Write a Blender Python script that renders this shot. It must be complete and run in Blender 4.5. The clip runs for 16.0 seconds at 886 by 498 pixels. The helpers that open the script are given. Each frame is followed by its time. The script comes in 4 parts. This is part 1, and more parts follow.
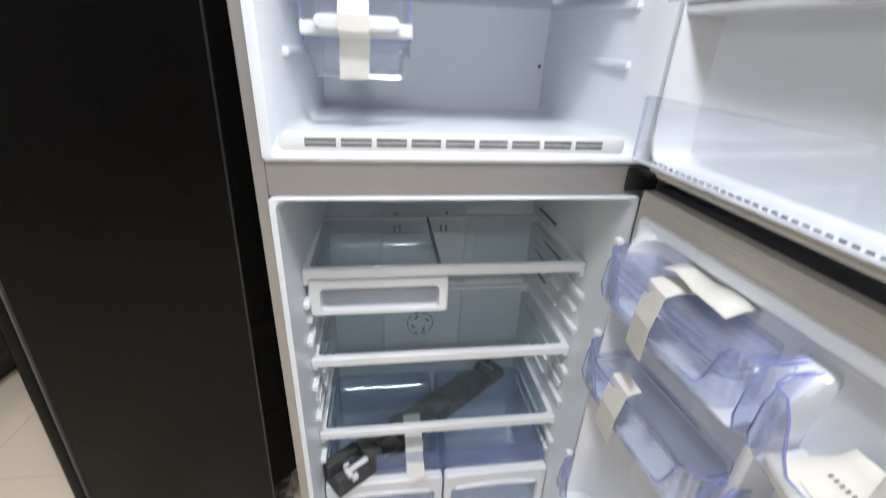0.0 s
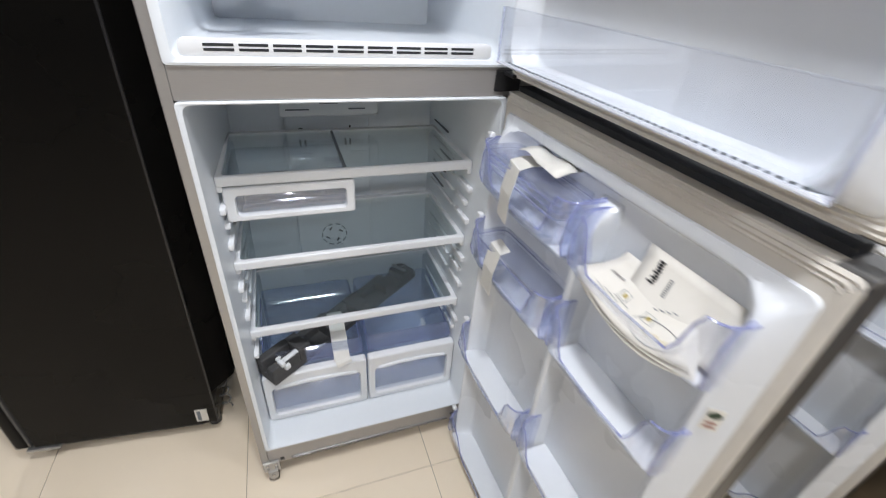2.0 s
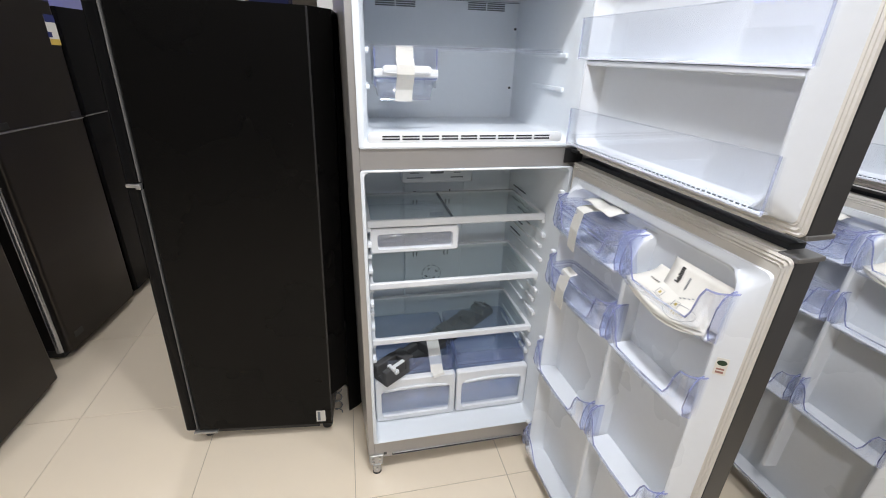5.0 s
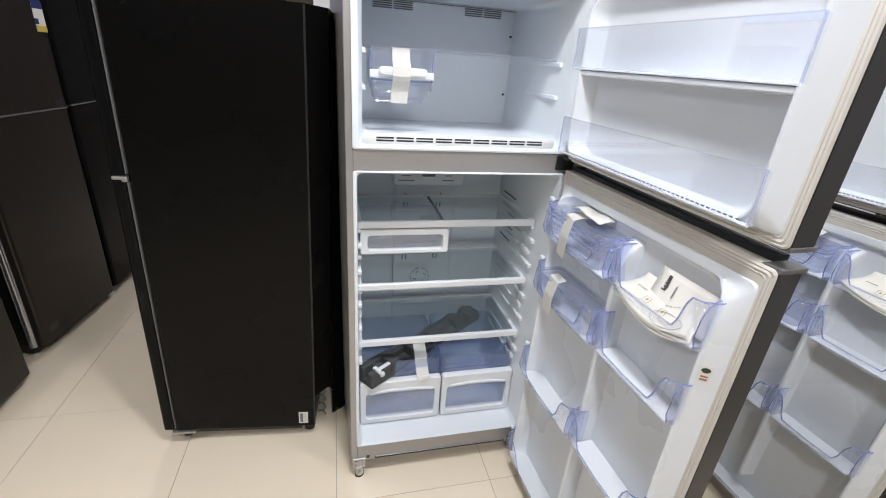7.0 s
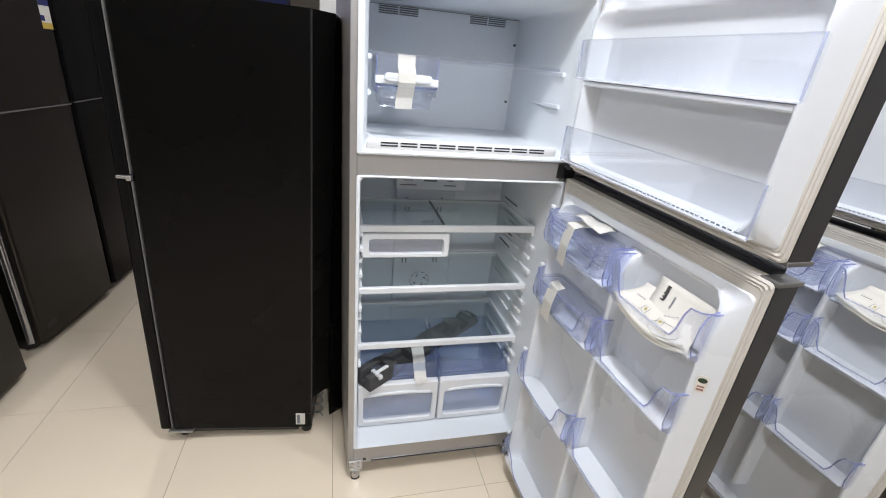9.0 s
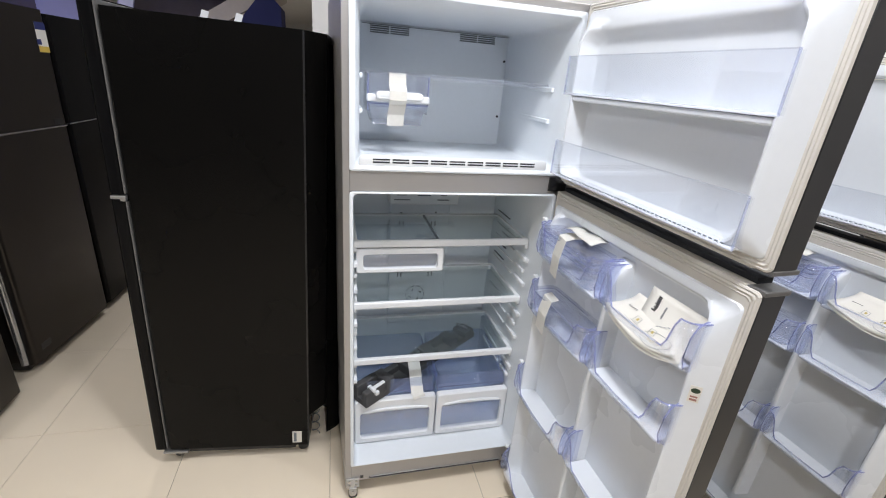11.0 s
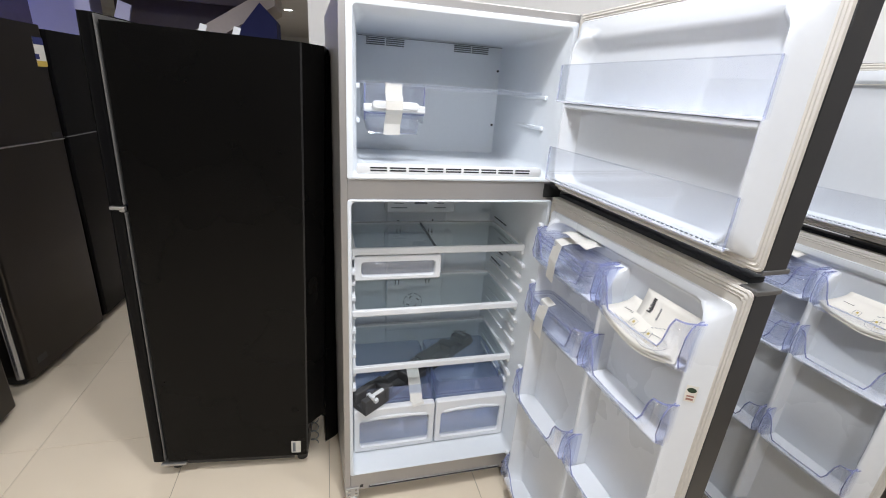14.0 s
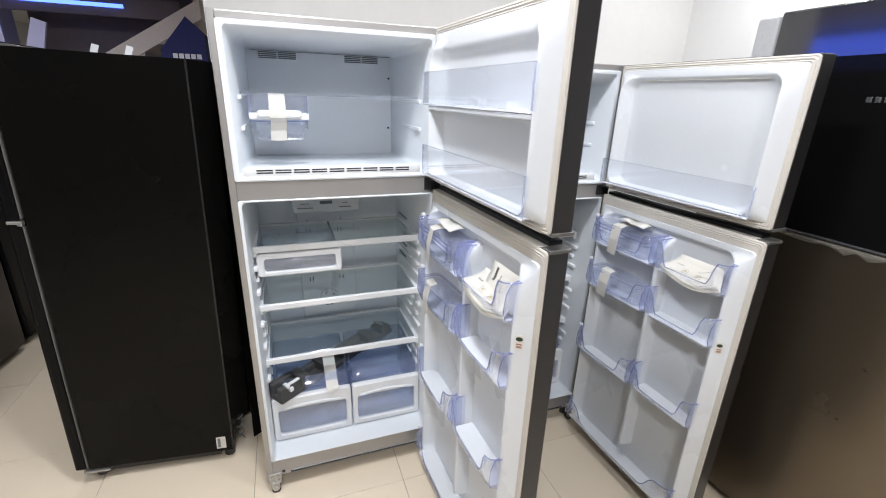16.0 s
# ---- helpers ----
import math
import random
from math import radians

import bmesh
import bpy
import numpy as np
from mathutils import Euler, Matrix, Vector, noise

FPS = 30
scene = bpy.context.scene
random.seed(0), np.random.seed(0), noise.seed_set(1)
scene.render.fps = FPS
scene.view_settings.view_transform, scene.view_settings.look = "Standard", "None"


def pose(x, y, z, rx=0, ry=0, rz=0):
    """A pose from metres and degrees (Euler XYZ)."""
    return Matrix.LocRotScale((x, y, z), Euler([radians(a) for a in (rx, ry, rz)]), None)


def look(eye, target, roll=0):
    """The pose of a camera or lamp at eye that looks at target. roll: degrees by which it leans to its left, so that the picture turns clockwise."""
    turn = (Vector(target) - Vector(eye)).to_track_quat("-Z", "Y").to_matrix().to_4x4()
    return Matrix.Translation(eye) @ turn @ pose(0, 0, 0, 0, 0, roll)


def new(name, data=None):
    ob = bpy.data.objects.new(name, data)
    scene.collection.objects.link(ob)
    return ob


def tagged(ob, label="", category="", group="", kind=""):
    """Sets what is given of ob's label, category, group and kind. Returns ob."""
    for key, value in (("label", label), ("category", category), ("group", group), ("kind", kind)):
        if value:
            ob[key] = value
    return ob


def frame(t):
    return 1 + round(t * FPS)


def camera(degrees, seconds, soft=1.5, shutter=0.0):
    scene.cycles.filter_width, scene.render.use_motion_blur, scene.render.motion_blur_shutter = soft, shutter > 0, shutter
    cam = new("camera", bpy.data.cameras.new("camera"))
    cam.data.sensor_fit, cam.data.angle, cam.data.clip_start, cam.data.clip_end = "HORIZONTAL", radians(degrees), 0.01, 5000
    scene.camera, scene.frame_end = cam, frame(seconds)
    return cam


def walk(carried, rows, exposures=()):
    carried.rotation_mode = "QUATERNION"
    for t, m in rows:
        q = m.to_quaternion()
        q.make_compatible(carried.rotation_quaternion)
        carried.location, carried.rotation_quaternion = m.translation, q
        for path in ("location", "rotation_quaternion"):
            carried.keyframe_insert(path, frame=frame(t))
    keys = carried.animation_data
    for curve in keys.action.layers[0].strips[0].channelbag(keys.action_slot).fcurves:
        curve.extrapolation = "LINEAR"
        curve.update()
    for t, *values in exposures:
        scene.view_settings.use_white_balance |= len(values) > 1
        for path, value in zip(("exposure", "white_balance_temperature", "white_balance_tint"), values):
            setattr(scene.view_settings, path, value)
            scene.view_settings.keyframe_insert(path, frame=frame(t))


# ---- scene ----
cam = camera(91.1, 16.0, soft=1.0, shutter=0.6)
PATH = [
    (0, (0.211, -0.73, 1.494), (0.483, 1.055, 0.634), 2.6),
    (0.5, (0.208, -0.724, 1.452), (0.491, 0.962, 0.415), 3.0),
    (1, (0.235, -0.755, 1.449), (0.611, 0.906, 0.401), 2.8),
    (1.5, (0.215, -0.776, 1.463), (0.799, 0.794, 0.37), 5.0),
    (2, (0.207, -0.914, 1.489), (0.822, 0.642, 0.394), 4.8),
    (2.5, (0.215, -1.114, 1.533), (0.681, 0.493, 0.438), 2.5),
    (3, (0.151, -1.213, 1.578), (0.526, 0.532, 0.676), 0.6),
    (3.5, (0.053, -1.235, 1.573), (0.427, 0.526, 0.7), 1.3),
    (4, (0.025, -1.259, 1.566), (0.401, 0.511, 0.714), 1.3),
    (6.3, (-0.04, -1.27, 1.564), (0.416, 0.503, 0.759), 3.4),
    (6.5, (-0.027, -1.272, 1.564), (0.433, 0.501, 0.762), 3.8),
    (7, (-0.022, -1.266, 1.559), (0.44, 0.509, 0.76), 4.3),
    (7.5, (-0.037, -1.256, 1.56), (0.431, 0.516, 0.761), 5.0),
    (8, (-0.037, -1.266, 1.565), (0.433, 0.508, 0.768), 5.6),
    (10.5, (-0.026, -1.275, 1.574), (0.454, 0.517, 0.826), 5.2),
    (11, (-0.023, -1.279, 1.579), (0.459, 0.519, 0.846), 4.6),
    (11.5, (-0.022, -1.277, 1.58), (0.462, 0.528, 0.867), 4.3),
    (12, (-0.029, -1.275, 1.58), (0.46, 0.532, 0.877), 4.2),
    (12.5, (-0.019, -1.279, 1.578), (0.472, 0.532, 0.883), 4.3),
    (13, (-0.016, -1.281, 1.578), (0.478, 0.529, 0.885), 4.2),
    (13.5, (-0.014, -1.283, 1.574), (0.48, 0.527, 0.883), 4.0),
    (14, (-0.03, -1.295, 1.575), (0.469, 0.514, 0.884), 4.0),
    (14.5, (-0.036, -1.306, 1.575), (0.465, 0.502, 0.883), 4.2),
    (15, (0.011, -1.346, 1.587), (0.524, 0.462, 0.901), 4.5),
    (15.5, (0.132, -1.449, 1.596), (0.758, 0.328, 0.927), 2.4),
    (16, (0.174, -1.531, 1.589), (0.829, 0.238, 0.926), 1.8),
]
walk(cam, [(t, look(eye, target, roll)) for t, eye, target, roll in PATH],
     exposures=[(0, -0.10), (0.5, -0.22), (1.5, -0.20), (2.5, -0.08), (3.5, -0.02), (7, -0.02), (12.5, -0.05), (15, -0.03), (16, 0.05)])

# ---------------------------------------------------------------- light
world = bpy.data.worlds.new("world")
world.use_nodes = True
scene.world = world
world.node_tree.nodes["Background"].inputs[0].default_value = (0.7, 0.82, 1.0, 1)
world.node_tree.nodes["Background"].inputs[1].default_value = 0.25
CEIL = 2.75
scene.cycles.transparent_max_bounces = 32
# (1.05, -0.85), (0.2, -2.6) and (2.2, -0.1) are unseen lamps added as fill
LAMPS = [(-2.42, 3.27), (-0.8, 1.95), (-1.7, -1.1), (0.22, -0.70), (1.05, -0.85), (0.2, -2.6), (-0.69, 8.2), (2.2, -0.1)]
LAMP_POWER = 25.0
LAMP_SHARE = {(-1.7, -1.1): 0.85, (-0.8, 1.95): 0.65, (0.2, -2.6): 1.7, (1.05, -0.85): 0.55, (0.22, -0.70): 1.2, (2.2, -0.1): 0.8}


# ---------------------------------------------------------------- materials
def mat(name, color, rough=0.5, metal=0.0, grain=0.0, scale=40.0, bump=0.0, bump_scale=300.0, stretch=(1, 1, 1), spec=0.5, coat=0.0, stain=0.0):
    m = bpy.data.materials.new(name)
    m.use_nodes = True
    nt = m.node_tree
    b = nt.nodes["Principled BSDF"]
    b.inputs["Base Color"].default_value = (*color, 1)
    b.inputs["Roughness"].default_value = rough
    b.inputs["Metallic"].default_value = metal
    b.inputs["Specular IOR Level"].default_value = spec
    b.inputs["Coat Weight"].default_value = coat
    b.inputs["Coat Roughness"].default_value = 0.06
    tc = nt.nodes.new("ShaderNodeTexCoord")
    mp = nt.nodes.new("ShaderNodeMapping")
    mp.inputs["Scale"].default_value = stretch
    nt.links.new(tc.outputs["Object"], mp.inputs["Vector"])
    if grain or stain:
        n1 = nt.nodes.new("ShaderNodeTexNoise")
        n1.inputs["Scale"].default_value, n1.inputs["Detail"].default_value = scale, 6
        n2 = nt.nodes.new("ShaderNodeTexNoise")
        n2.inputs["Scale"].default_value, n2.inputs["Detail"].default_value = 2.3, 4
        nt.links.new(mp.outputs[0], n1.inputs["Vector"])
        nt.links.new(tc.outputs["Object"], n2.inputs["Vector"])
        mix1 = nt.nodes.new("ShaderNodeMix")
        mix1.data_type = "RGBA"
        mix1.inputs["A"].default_value = (*[c * (1 - grain) for c in color], 1)
        mix1.inputs["B"].default_value = (*[min(1, c * (1 + grain)) for c in color], 1)
        nt.links.new(n1.outputs["Fac"], mix1.inputs["Factor"])
        mix2 = nt.nodes.new("ShaderNodeMix")
        mix2.data_type = "RGBA"
        mix2.blend_type = "MULTIPLY"
        mix2.inputs["B"].default_value = (1 - stain, 1 - stain * 1.1, 1 - stain * 1.3, 1)
        nt.links.new(mix1.outputs["Result"], mix2.inputs["A"])
        nt.links.new(n2.outputs["Fac"], mix2.inputs["Factor"])
        nt.links.new(mix2.outputs["Result"], b.inputs["Base Color"])
        rr_ = nt.nodes.new("ShaderNodeMapRange")
        rr_.inputs["To Min"].default_value, rr_.inputs["To Max"].default_value = max(0.02, rough * 0.75), min(1, rough * 1.25)
        nt.links.new(n2.outputs["Fac"], rr_.inputs["Value"])
        nt.links.new(rr_.outputs[0], b.inputs["Roughness"])
    if bump:
        n3 = nt.nodes.new("ShaderNodeTexNoise")
        n3.inputs["Scale"].default_value = bump_scale
        nt.links.new(mp.outputs[0], n3.inputs["Vector"])
        bp = nt.nodes.new("ShaderNodeBump")
        bp.inputs["Strength"].default_value, bp.inputs["Distance"].default_value = bump, 0.001
        nt.links.new(n3.outputs["Fac"], bp.inputs["Height"])
        nt.links.new(bp.outputs[0], b.inputs["Normal"])
    return m


def clear(name, tint, haze=0.05, haze_color=(0.8, 0.85, 0.95), rough=0.06, ior=1.5):
    """Clear moulded plastic or glass: light passes tinted, gloss by Fresnel, a little milky scatter."""
    m = bpy.data.materials.new(name)
    m.use_nodes = True
    nt = m.node_tree
    nt.nodes.remove(nt.nodes["Principled BSDF"])
    out = nt.nodes["Material Output"]
    tr = nt.nodes.new("ShaderNodeBsdfTransparent")
    tr.inputs[0].default_value = (*tint, 1)
    df = nt.nodes.new("ShaderNodeBsdfDiffuse")
    df.inputs[0].default_value = (*haze_color, 1)
    m1 = nt.nodes.new("ShaderNodeMixShader")
    m1.inputs[0].default_value = haze
    nt.links.new(tr.outputs[0], m1.inputs[1])
    nt.links.new(df.outputs[0], m1.inputs[2])
    gl = nt.nodes.new("ShaderNodeBsdfGlossy")
    gl.inputs["Roughness"].default_value = rough
    lw = nt.nodes.new("ShaderNodeLayerWeight")
    lw.inputs[0].default_value = 0.5
    pw = nt.nodes.new("ShaderNodeMath")
    pw.operation = "POWER"
    pw.inputs[1].default_value = 3.2
    nt.links.new(lw.outputs["Facing"], pw.inputs[0])
    fr = nt.nodes.new("ShaderNodeMath")
    fr.operation = "MULTIPLY_ADD"
    fr.inputs[1].default_value, fr.inputs[2].default_value = 0.62, 0.055
    nt.links.new(pw.outputs[0], fr.inputs[0])
    m2 = nt.nodes.new("ShaderNodeMixShader")
    nt.links.new(fr.outputs[0], m2.inputs[0])
    nt.links.new(m1.outputs[0], m2.inputs[1])
    nt.links.new(gl.outputs[0], m2.inputs[2])
    nt.links.new(m2.outputs[0], out.inputs["Surface"])
    return m


def glow(name, color, strength):
    m = bpy.data.materials.new(name)
    m.use_nodes = True
    b = m.node_tree.nodes["Principled BSDF"]
    b.inputs["Base Color"].default_value = (*color, 1)
    b.inputs["Emission Color"].default_value = (*color, 1)
    b.inputs["Emission Strength"].default_value = strength
    return m


M_LINER = mat("white_liner", (0.74, 0.785, 0.83), 0.32, grain=0.02, scale=60, stain=0.05, bump=0.05, bump_scale=120)
M_LINER_DOOR = mat("white_door_liner", (0.70, 0.732, 0.772), 0.27, grain=0.02, scale=60, stain=0.06, bump=0.05, bump_scale=120)
M_WHITE = mat("white_plastic", (0.76, 0.78, 0.80), 0.3, grain=0.02, scale=80, stain=0.04)
M_GASKET = mat("cream_gasket", (0.66, 0.635, 0.59), 0.5, grain=0.05, scale=50, stain=0.2)
M_STEEL = mat("silver_painted_steel", (0.40, 0.39, 0.38), 0.36, metal=0.55, grain=0.06, scale=30, stretch=(1, 1, 30), stain=0.08, bump=0.03)
M_DARKSKIN = mat("dark_grey_door_skin", (0.035, 0.035, 0.038), 0.35, metal=0.4, grain=0.1, scale=40, stretch=(1, 1, 20), stain=0.1)
M_BLACK = mat("black_plastic", (0.015, 0.015, 0.016), 0.35, grain=0.1, scale=60, stain=0.05)
M_BLACKFRIDGE = mat("black_textured_steel", (0.0030, 0.0029, 0.0028), 0.28, grain=0.15, scale=200, stain=0.25, bump=0.12, bump_scale=700, spec=0.15)
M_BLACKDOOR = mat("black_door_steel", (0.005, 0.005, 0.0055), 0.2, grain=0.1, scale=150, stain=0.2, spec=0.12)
M_GREYFRIDGE = mat("dark_brushed_steel", (0.045, 0.040, 0.036), 0.36, metal=0.75, grain=0.1, scale=40, stretch=(1, 1, 40), stain=0.15)
# brown base colour stands for the cream floor mirrored in a dark door
M_FLOORTINT = mat("steel_tinted_by_floor", (0.17, 0.14, 0.105), 0.30, metal=0.85, grain=0.08, scale=40, stretch=(1, 1, 40), stain=0.1)
M_TRIM = mat("satin_metal_trim", (0.45, 0.46, 0.48), 0.25, metal=0.9, grain=0.05, scale=60)
M_APPLIANCE = mat("dark_grey_glossy_steel", (0.065, 0.062, 0.064), 0.25, metal=0.3, grain=0.08, scale=40, stain=0.15)
M_GLOSSBLACK = mat("black_glass_front", (0.018, 0.018, 0.021), 0.10, grain=0.1, scale=14, stain=0.1, spec=1.0, coat=1.0)
M_ZINC = mat("zinc_plated_steel", (0.5, 0.5, 0.5), 0.35, metal=0.8, grain=0.12, scale=60, stain=0.2)
M_CAP = mat("grey_cap_plastic", (0.11, 0.107, 0.103), 0.4, grain=0.1, scale=60)
M_DARK = mat("dark_slot", (0.02, 0.022, 0.026), 0.7)
M_SLOT = mat("grey_slot", (0.16, 0.18, 0.2), 0.7)
M_PULP = mat("grey_foam_packing", (0.065, 0.065, 0.068), 0.9, grain=0.35, scale=90, stain=0.2, bump=0.6, bump_scale=220)
M_TAPE = mat("masking_tape", (0.70, 0.69, 0.65), 0.5, grain=0.06, scale=70, stain=0.08, bump=0.15, bump_scale=150)
M_PAPER = mat("white_paper", (0.72, 0.70, 0.645), 0.7, grain=0.03, scale=60, stain=0.1, bump=0.05)
M_INK = mat("black_ink", (0.03, 0.03, 0.03), 0.6)
M_OCHRE = mat("ochre_ink", (0.42, 0.33, 0.08), 0.6)
M_GREEN = mat("green_ink", (0.018, 0.04, 0.018), 0.6)
M_RED = mat("red_ink", (0.32, 0.16, 0.13), 0.6)
M_YELLOW = mat("yellow_label", (0.6, 0.42, 0.08), 0.6)
M_BLUE = mat("navy_blue_fabric", (0.012, 0.02, 0.12), 0.7, grain=0.1, scale=60, stain=0.15)
M_WALL = mat("white_wall_paint", (0.80, 0.80, 0.79), 0.75, grain=0.02, scale=30, stain=0.05, bump=0.1, bump_scale=90)
M_WALLB = mat("off_white_wall_paint", (0.72, 0.71, 0.69), 0.75, grain=0.03, scale=30, stain=0.06, bump=0.1, bump_scale=90)
M_CEIL = mat("white_ceiling_paint", (0.82, 0.81, 0.80), 0.8, grain=0.02, scale=20, stain=0.04)
# lilac holds the blue glow that falls on pale surfaces of the hall
M_BLUELIT = mat("lilac_from_blue_light", (0.40, 0.40, 0.55), 0.7, grain=0.03, scale=20, stain=0.1)
M_BROWN = mat("brown_panel", (0.11, 0.085, 0.09), 0.55, grain=0.2, scale=12, stain=0.2)
M_TAUPE = mat("dim_closing_wall_taupe", (0.26, 0.25, 0.245), 0.75, grain=0.03, scale=30, stain=0.06)
M_STONE = mat("beige_stair_stone", (0.55, 0.50, 0.45), 0.5, grain=0.06, scale=25, stain=0.1)
M_TILE = mat("cream_polished_tile", (0.88, 0.77, 0.61), 0.07, grain=0.03, scale=9, stain=0.10, coat=0.3)
M_GROUT = mat("tile_joint", (0.42, 0.37, 0.30), 0.8, grain=0.15, scale=60, stain=0.2)
C_BLUE = clear("clear_blue_plastic", (0.90, 0.915, 0.98), 0.05, (0.70, 0.74, 0.90))
C_END = clear("bin_end_plastic", (0.86, 0.88, 0.965), 0.09, (0.66, 0.70, 0.90), rough=0.04)
C_RIM = clear("pale_blue_rim", (0.82, 0.845, 0.94), 0.20, (0.76, 0.79, 0.90))
C_WINDOW = clear("clear_drawer_window", (0.94, 0.955, 0.985), 0.12, (0.78, 0.82, 0.90))
C_BOX = clear("clear_box_plastic", (0.935, 0.945, 0.980), 0.045, (0.74, 0.78, 0.90), rough=0.035)
C_BIN = clear("clear_door_bin_plastic", (0.955, 0.963, 0.99), 0.025, (0.78, 0.82, 0.93), rough=0.03)
C_EDGE = clear("blue_violet_plastic_edge", (0.60, 0.63, 0.87), 0.28, (0.48, 0.52, 0.76))
# milky white stands for the highlight along a bin's rounded lower edge
C_GLINT = clear("lip_with_white_highlight", (0.92, 0.94, 0.98), 0.45, (0.86, 0.88, 0.93), rough=0.04)
C_FRONT = clear("clear_bin_front", (0.972, 0.978, 0.992), 0.018, (0.78, 0.82, 0.9), rough=0.03)
C_CLEAR = clear("clear_freezer_plastic", (0.95, 0.96, 0.985), 0.05, (0.78, 0.82, 0.9))
C_CRISPER = clear("blue_crisper_plastic", (0.83, 0.87, 0.955), 0.10, (0.45, 0.52, 0.70))
C_GLASS = clear("shelf_glass", (0.88, 0.92, 0.93), 0.03, (0.7, 0.78, 0.8), rough=0.02)
G_LAMP = glow("lamp_glow", (1.0, 0.97, 0.92), 14.0)
G_BLUE = glow("blue_neon", (0.08, 0.16, 1.0), 4.0)


# ---------------------------------------------------------------- mesh helpers
def thing(name, label, category, m=None, group="", kind=""):
    ob = new(name)
    if m is not None:
        ob.matrix_world = m
    return tagged(ob, label, category, group, kind)


def part(name, bm, material, parent=None, label="", smooth=False):
    me = bpy.data.meshes.new(name)
    bmesh.ops.recalc_face_normals(bm, faces=bm.faces)
    bm.to_mesh(me)
    bm.free()
    me.materials.append(material)
    if smooth:
        for p in me.polygons:
            p.use_smooth = True
        me.set_sharp_from_angle(angle=radians(35))
    ob = new(name, me)
    if parent is not None:
        ob.parent = parent
    if label:
        ob["label"] = label
    return ob


def B():
    return bmesh.new()


def box(bm, x0, x1, y0, y1, z0, z1, r=0.0, seg=2, m=None):
    """A box with rounded edges, added to bm."""
    t = bmesh.new()
    bmesh.ops.create_cube(t, size=1)
    lo, hi = (min(x0, x1), min(y0, y1), min(z0, z1)), (max(x0, x1), max(y0, y1), max(z0, z1))
    for v in t.verts:
        v.co = [lo[k] + (v.co[k] + 0.5) * (hi[k] - lo[k]) for k in range(3)]
    if r:
        r = min(r, 0.45 * min(hi[k] - lo[k] for k in range(3)))
        bmesh.ops.bevel(t, geom=t.edges[:], offset=r, segments=seg, affect="EDGES", profile=0.5)
    if m is not None:
        t.transform(m)
    me = bpy.data.meshes.new("tmp")
    t.to_mesh(me)
    t.free()
    bm.from_mesh(me)
    bpy.data.meshes.remove(me)
    return bm


def rr(u0, u1, v0, v1, r, n=5):
    """Points round a rounded rectangle."""
    u0, u1, v0, v1 = min(u0, u1), max(u0, u1), min(v0, v1), max(v0, v1)
    pts = []
    for cu, cv, a in ((u1 - r, v1 - r, 0), (u0 + r, v1 - r, 90), (u0 + r, v0 + r, 180), (u1 - r, v0 + r, 270)):
        for k in range(n):
            w = radians(a + 90 * k / (n - 1))
            pts.append((cu + r * math.cos(w), cv + r * math.sin(w)))
    return pts


def XZ(pts, y):
    return [(u, y, v) for u, v in pts]


def YZ(pts, x):
    return [(x, u, v) for u, v in pts]


def XY(pts, z):
    return [(u, v, z) for u, v in pts]


def loft(bm, loops, cap0=False, cap1=False, closed=False):
    rows = [[bm.verts.new(p) for p in lp] for lp in loops]
    n = len(rows[0])
    pairs = list(zip(rows, rows[1:])) + ([(rows[-1], rows[0])] if closed else [])
    for a, b in pairs:
        for k in range(n):
            bm.faces.new((a[k], a[(k + 1) % n], b[(k + 1) % n], b[k]))
    if cap0:
        bm.faces.new(rows[0][::-1])
    if cap1:
        bm.faces.new(rows[-1])
    return bm


def tube(bm, pts, r, n=7):
    """A round bar along pts."""
    pts = [Vector(p) for p in pts]
    loops = []
    for i, p in enumerate(pts):
        d = (pts[min(i + 1, len(pts) - 1)] - pts[max(i - 1, 0)]).normalized()
        s = d.cross(Vector((0, 0, 1)))
        if s.length < 0.05:
            s = d.cross(Vector((1, 0, 0)))
        s.normalize()
        q = s.cross(d)
        loops.append([p + r * (math.cos(2 * math.pi * k / n) * s + math.sin(2 * math.pi * k / n) * q) for k in range(n)])
    return loft(bm, loops, True, True)


def cyl(bm, c, r, h, axis="z", n=24, r2=None):
    """A cylinder or cone from c along the axis."""
    r2 = r if r2 is None else r2
    lo, hi = [], []
    for k in range(n):
        a = 2 * math.pi * k / n
        u, v = math.cos(a), math.sin(a)
        if axis == "z":
            lo.append((c[0] + r * u, c[1] + r * v, c[2])), hi.append((c[0] + r2 * u, c[1] + r2 * v, c[2] + h))
        elif axis == "y":
            lo.append((c[0] + r * u, c[1], c[2] + r * v)), hi.append((c[0] + r2 * u, c[1] + h, c[2] + r2 * v))
        else:
            lo.append((c[0], c[1] + r * u, c[2] + r * v)), hi.append((c[0] + h, c[1] + r2 * u, c[2] + r2 * v))
    return loft(bm, [lo, hi], True, True)


def solid(ob, t):
    md = ob.modifiers.new("thickness", "SOLIDIFY")
    md.thickness, md.offset = t, 0
    return ob


def noshadow(ob):
    ob.visible_shadow = False
    return ob


# ---------------------------------------------------------------- the setting
TX, TY, TW, TH = -0.06, -0.112, 0.608, 0.637
floor = tagged(new("floor"), "polished cream floor tiles with thin darker joints", "floor", kind="structure")
part("joint_bed", box(B(), -4.6, 3.3, -5.0, 14.0, -0.06, -0.0025), M_GROUT, floor)

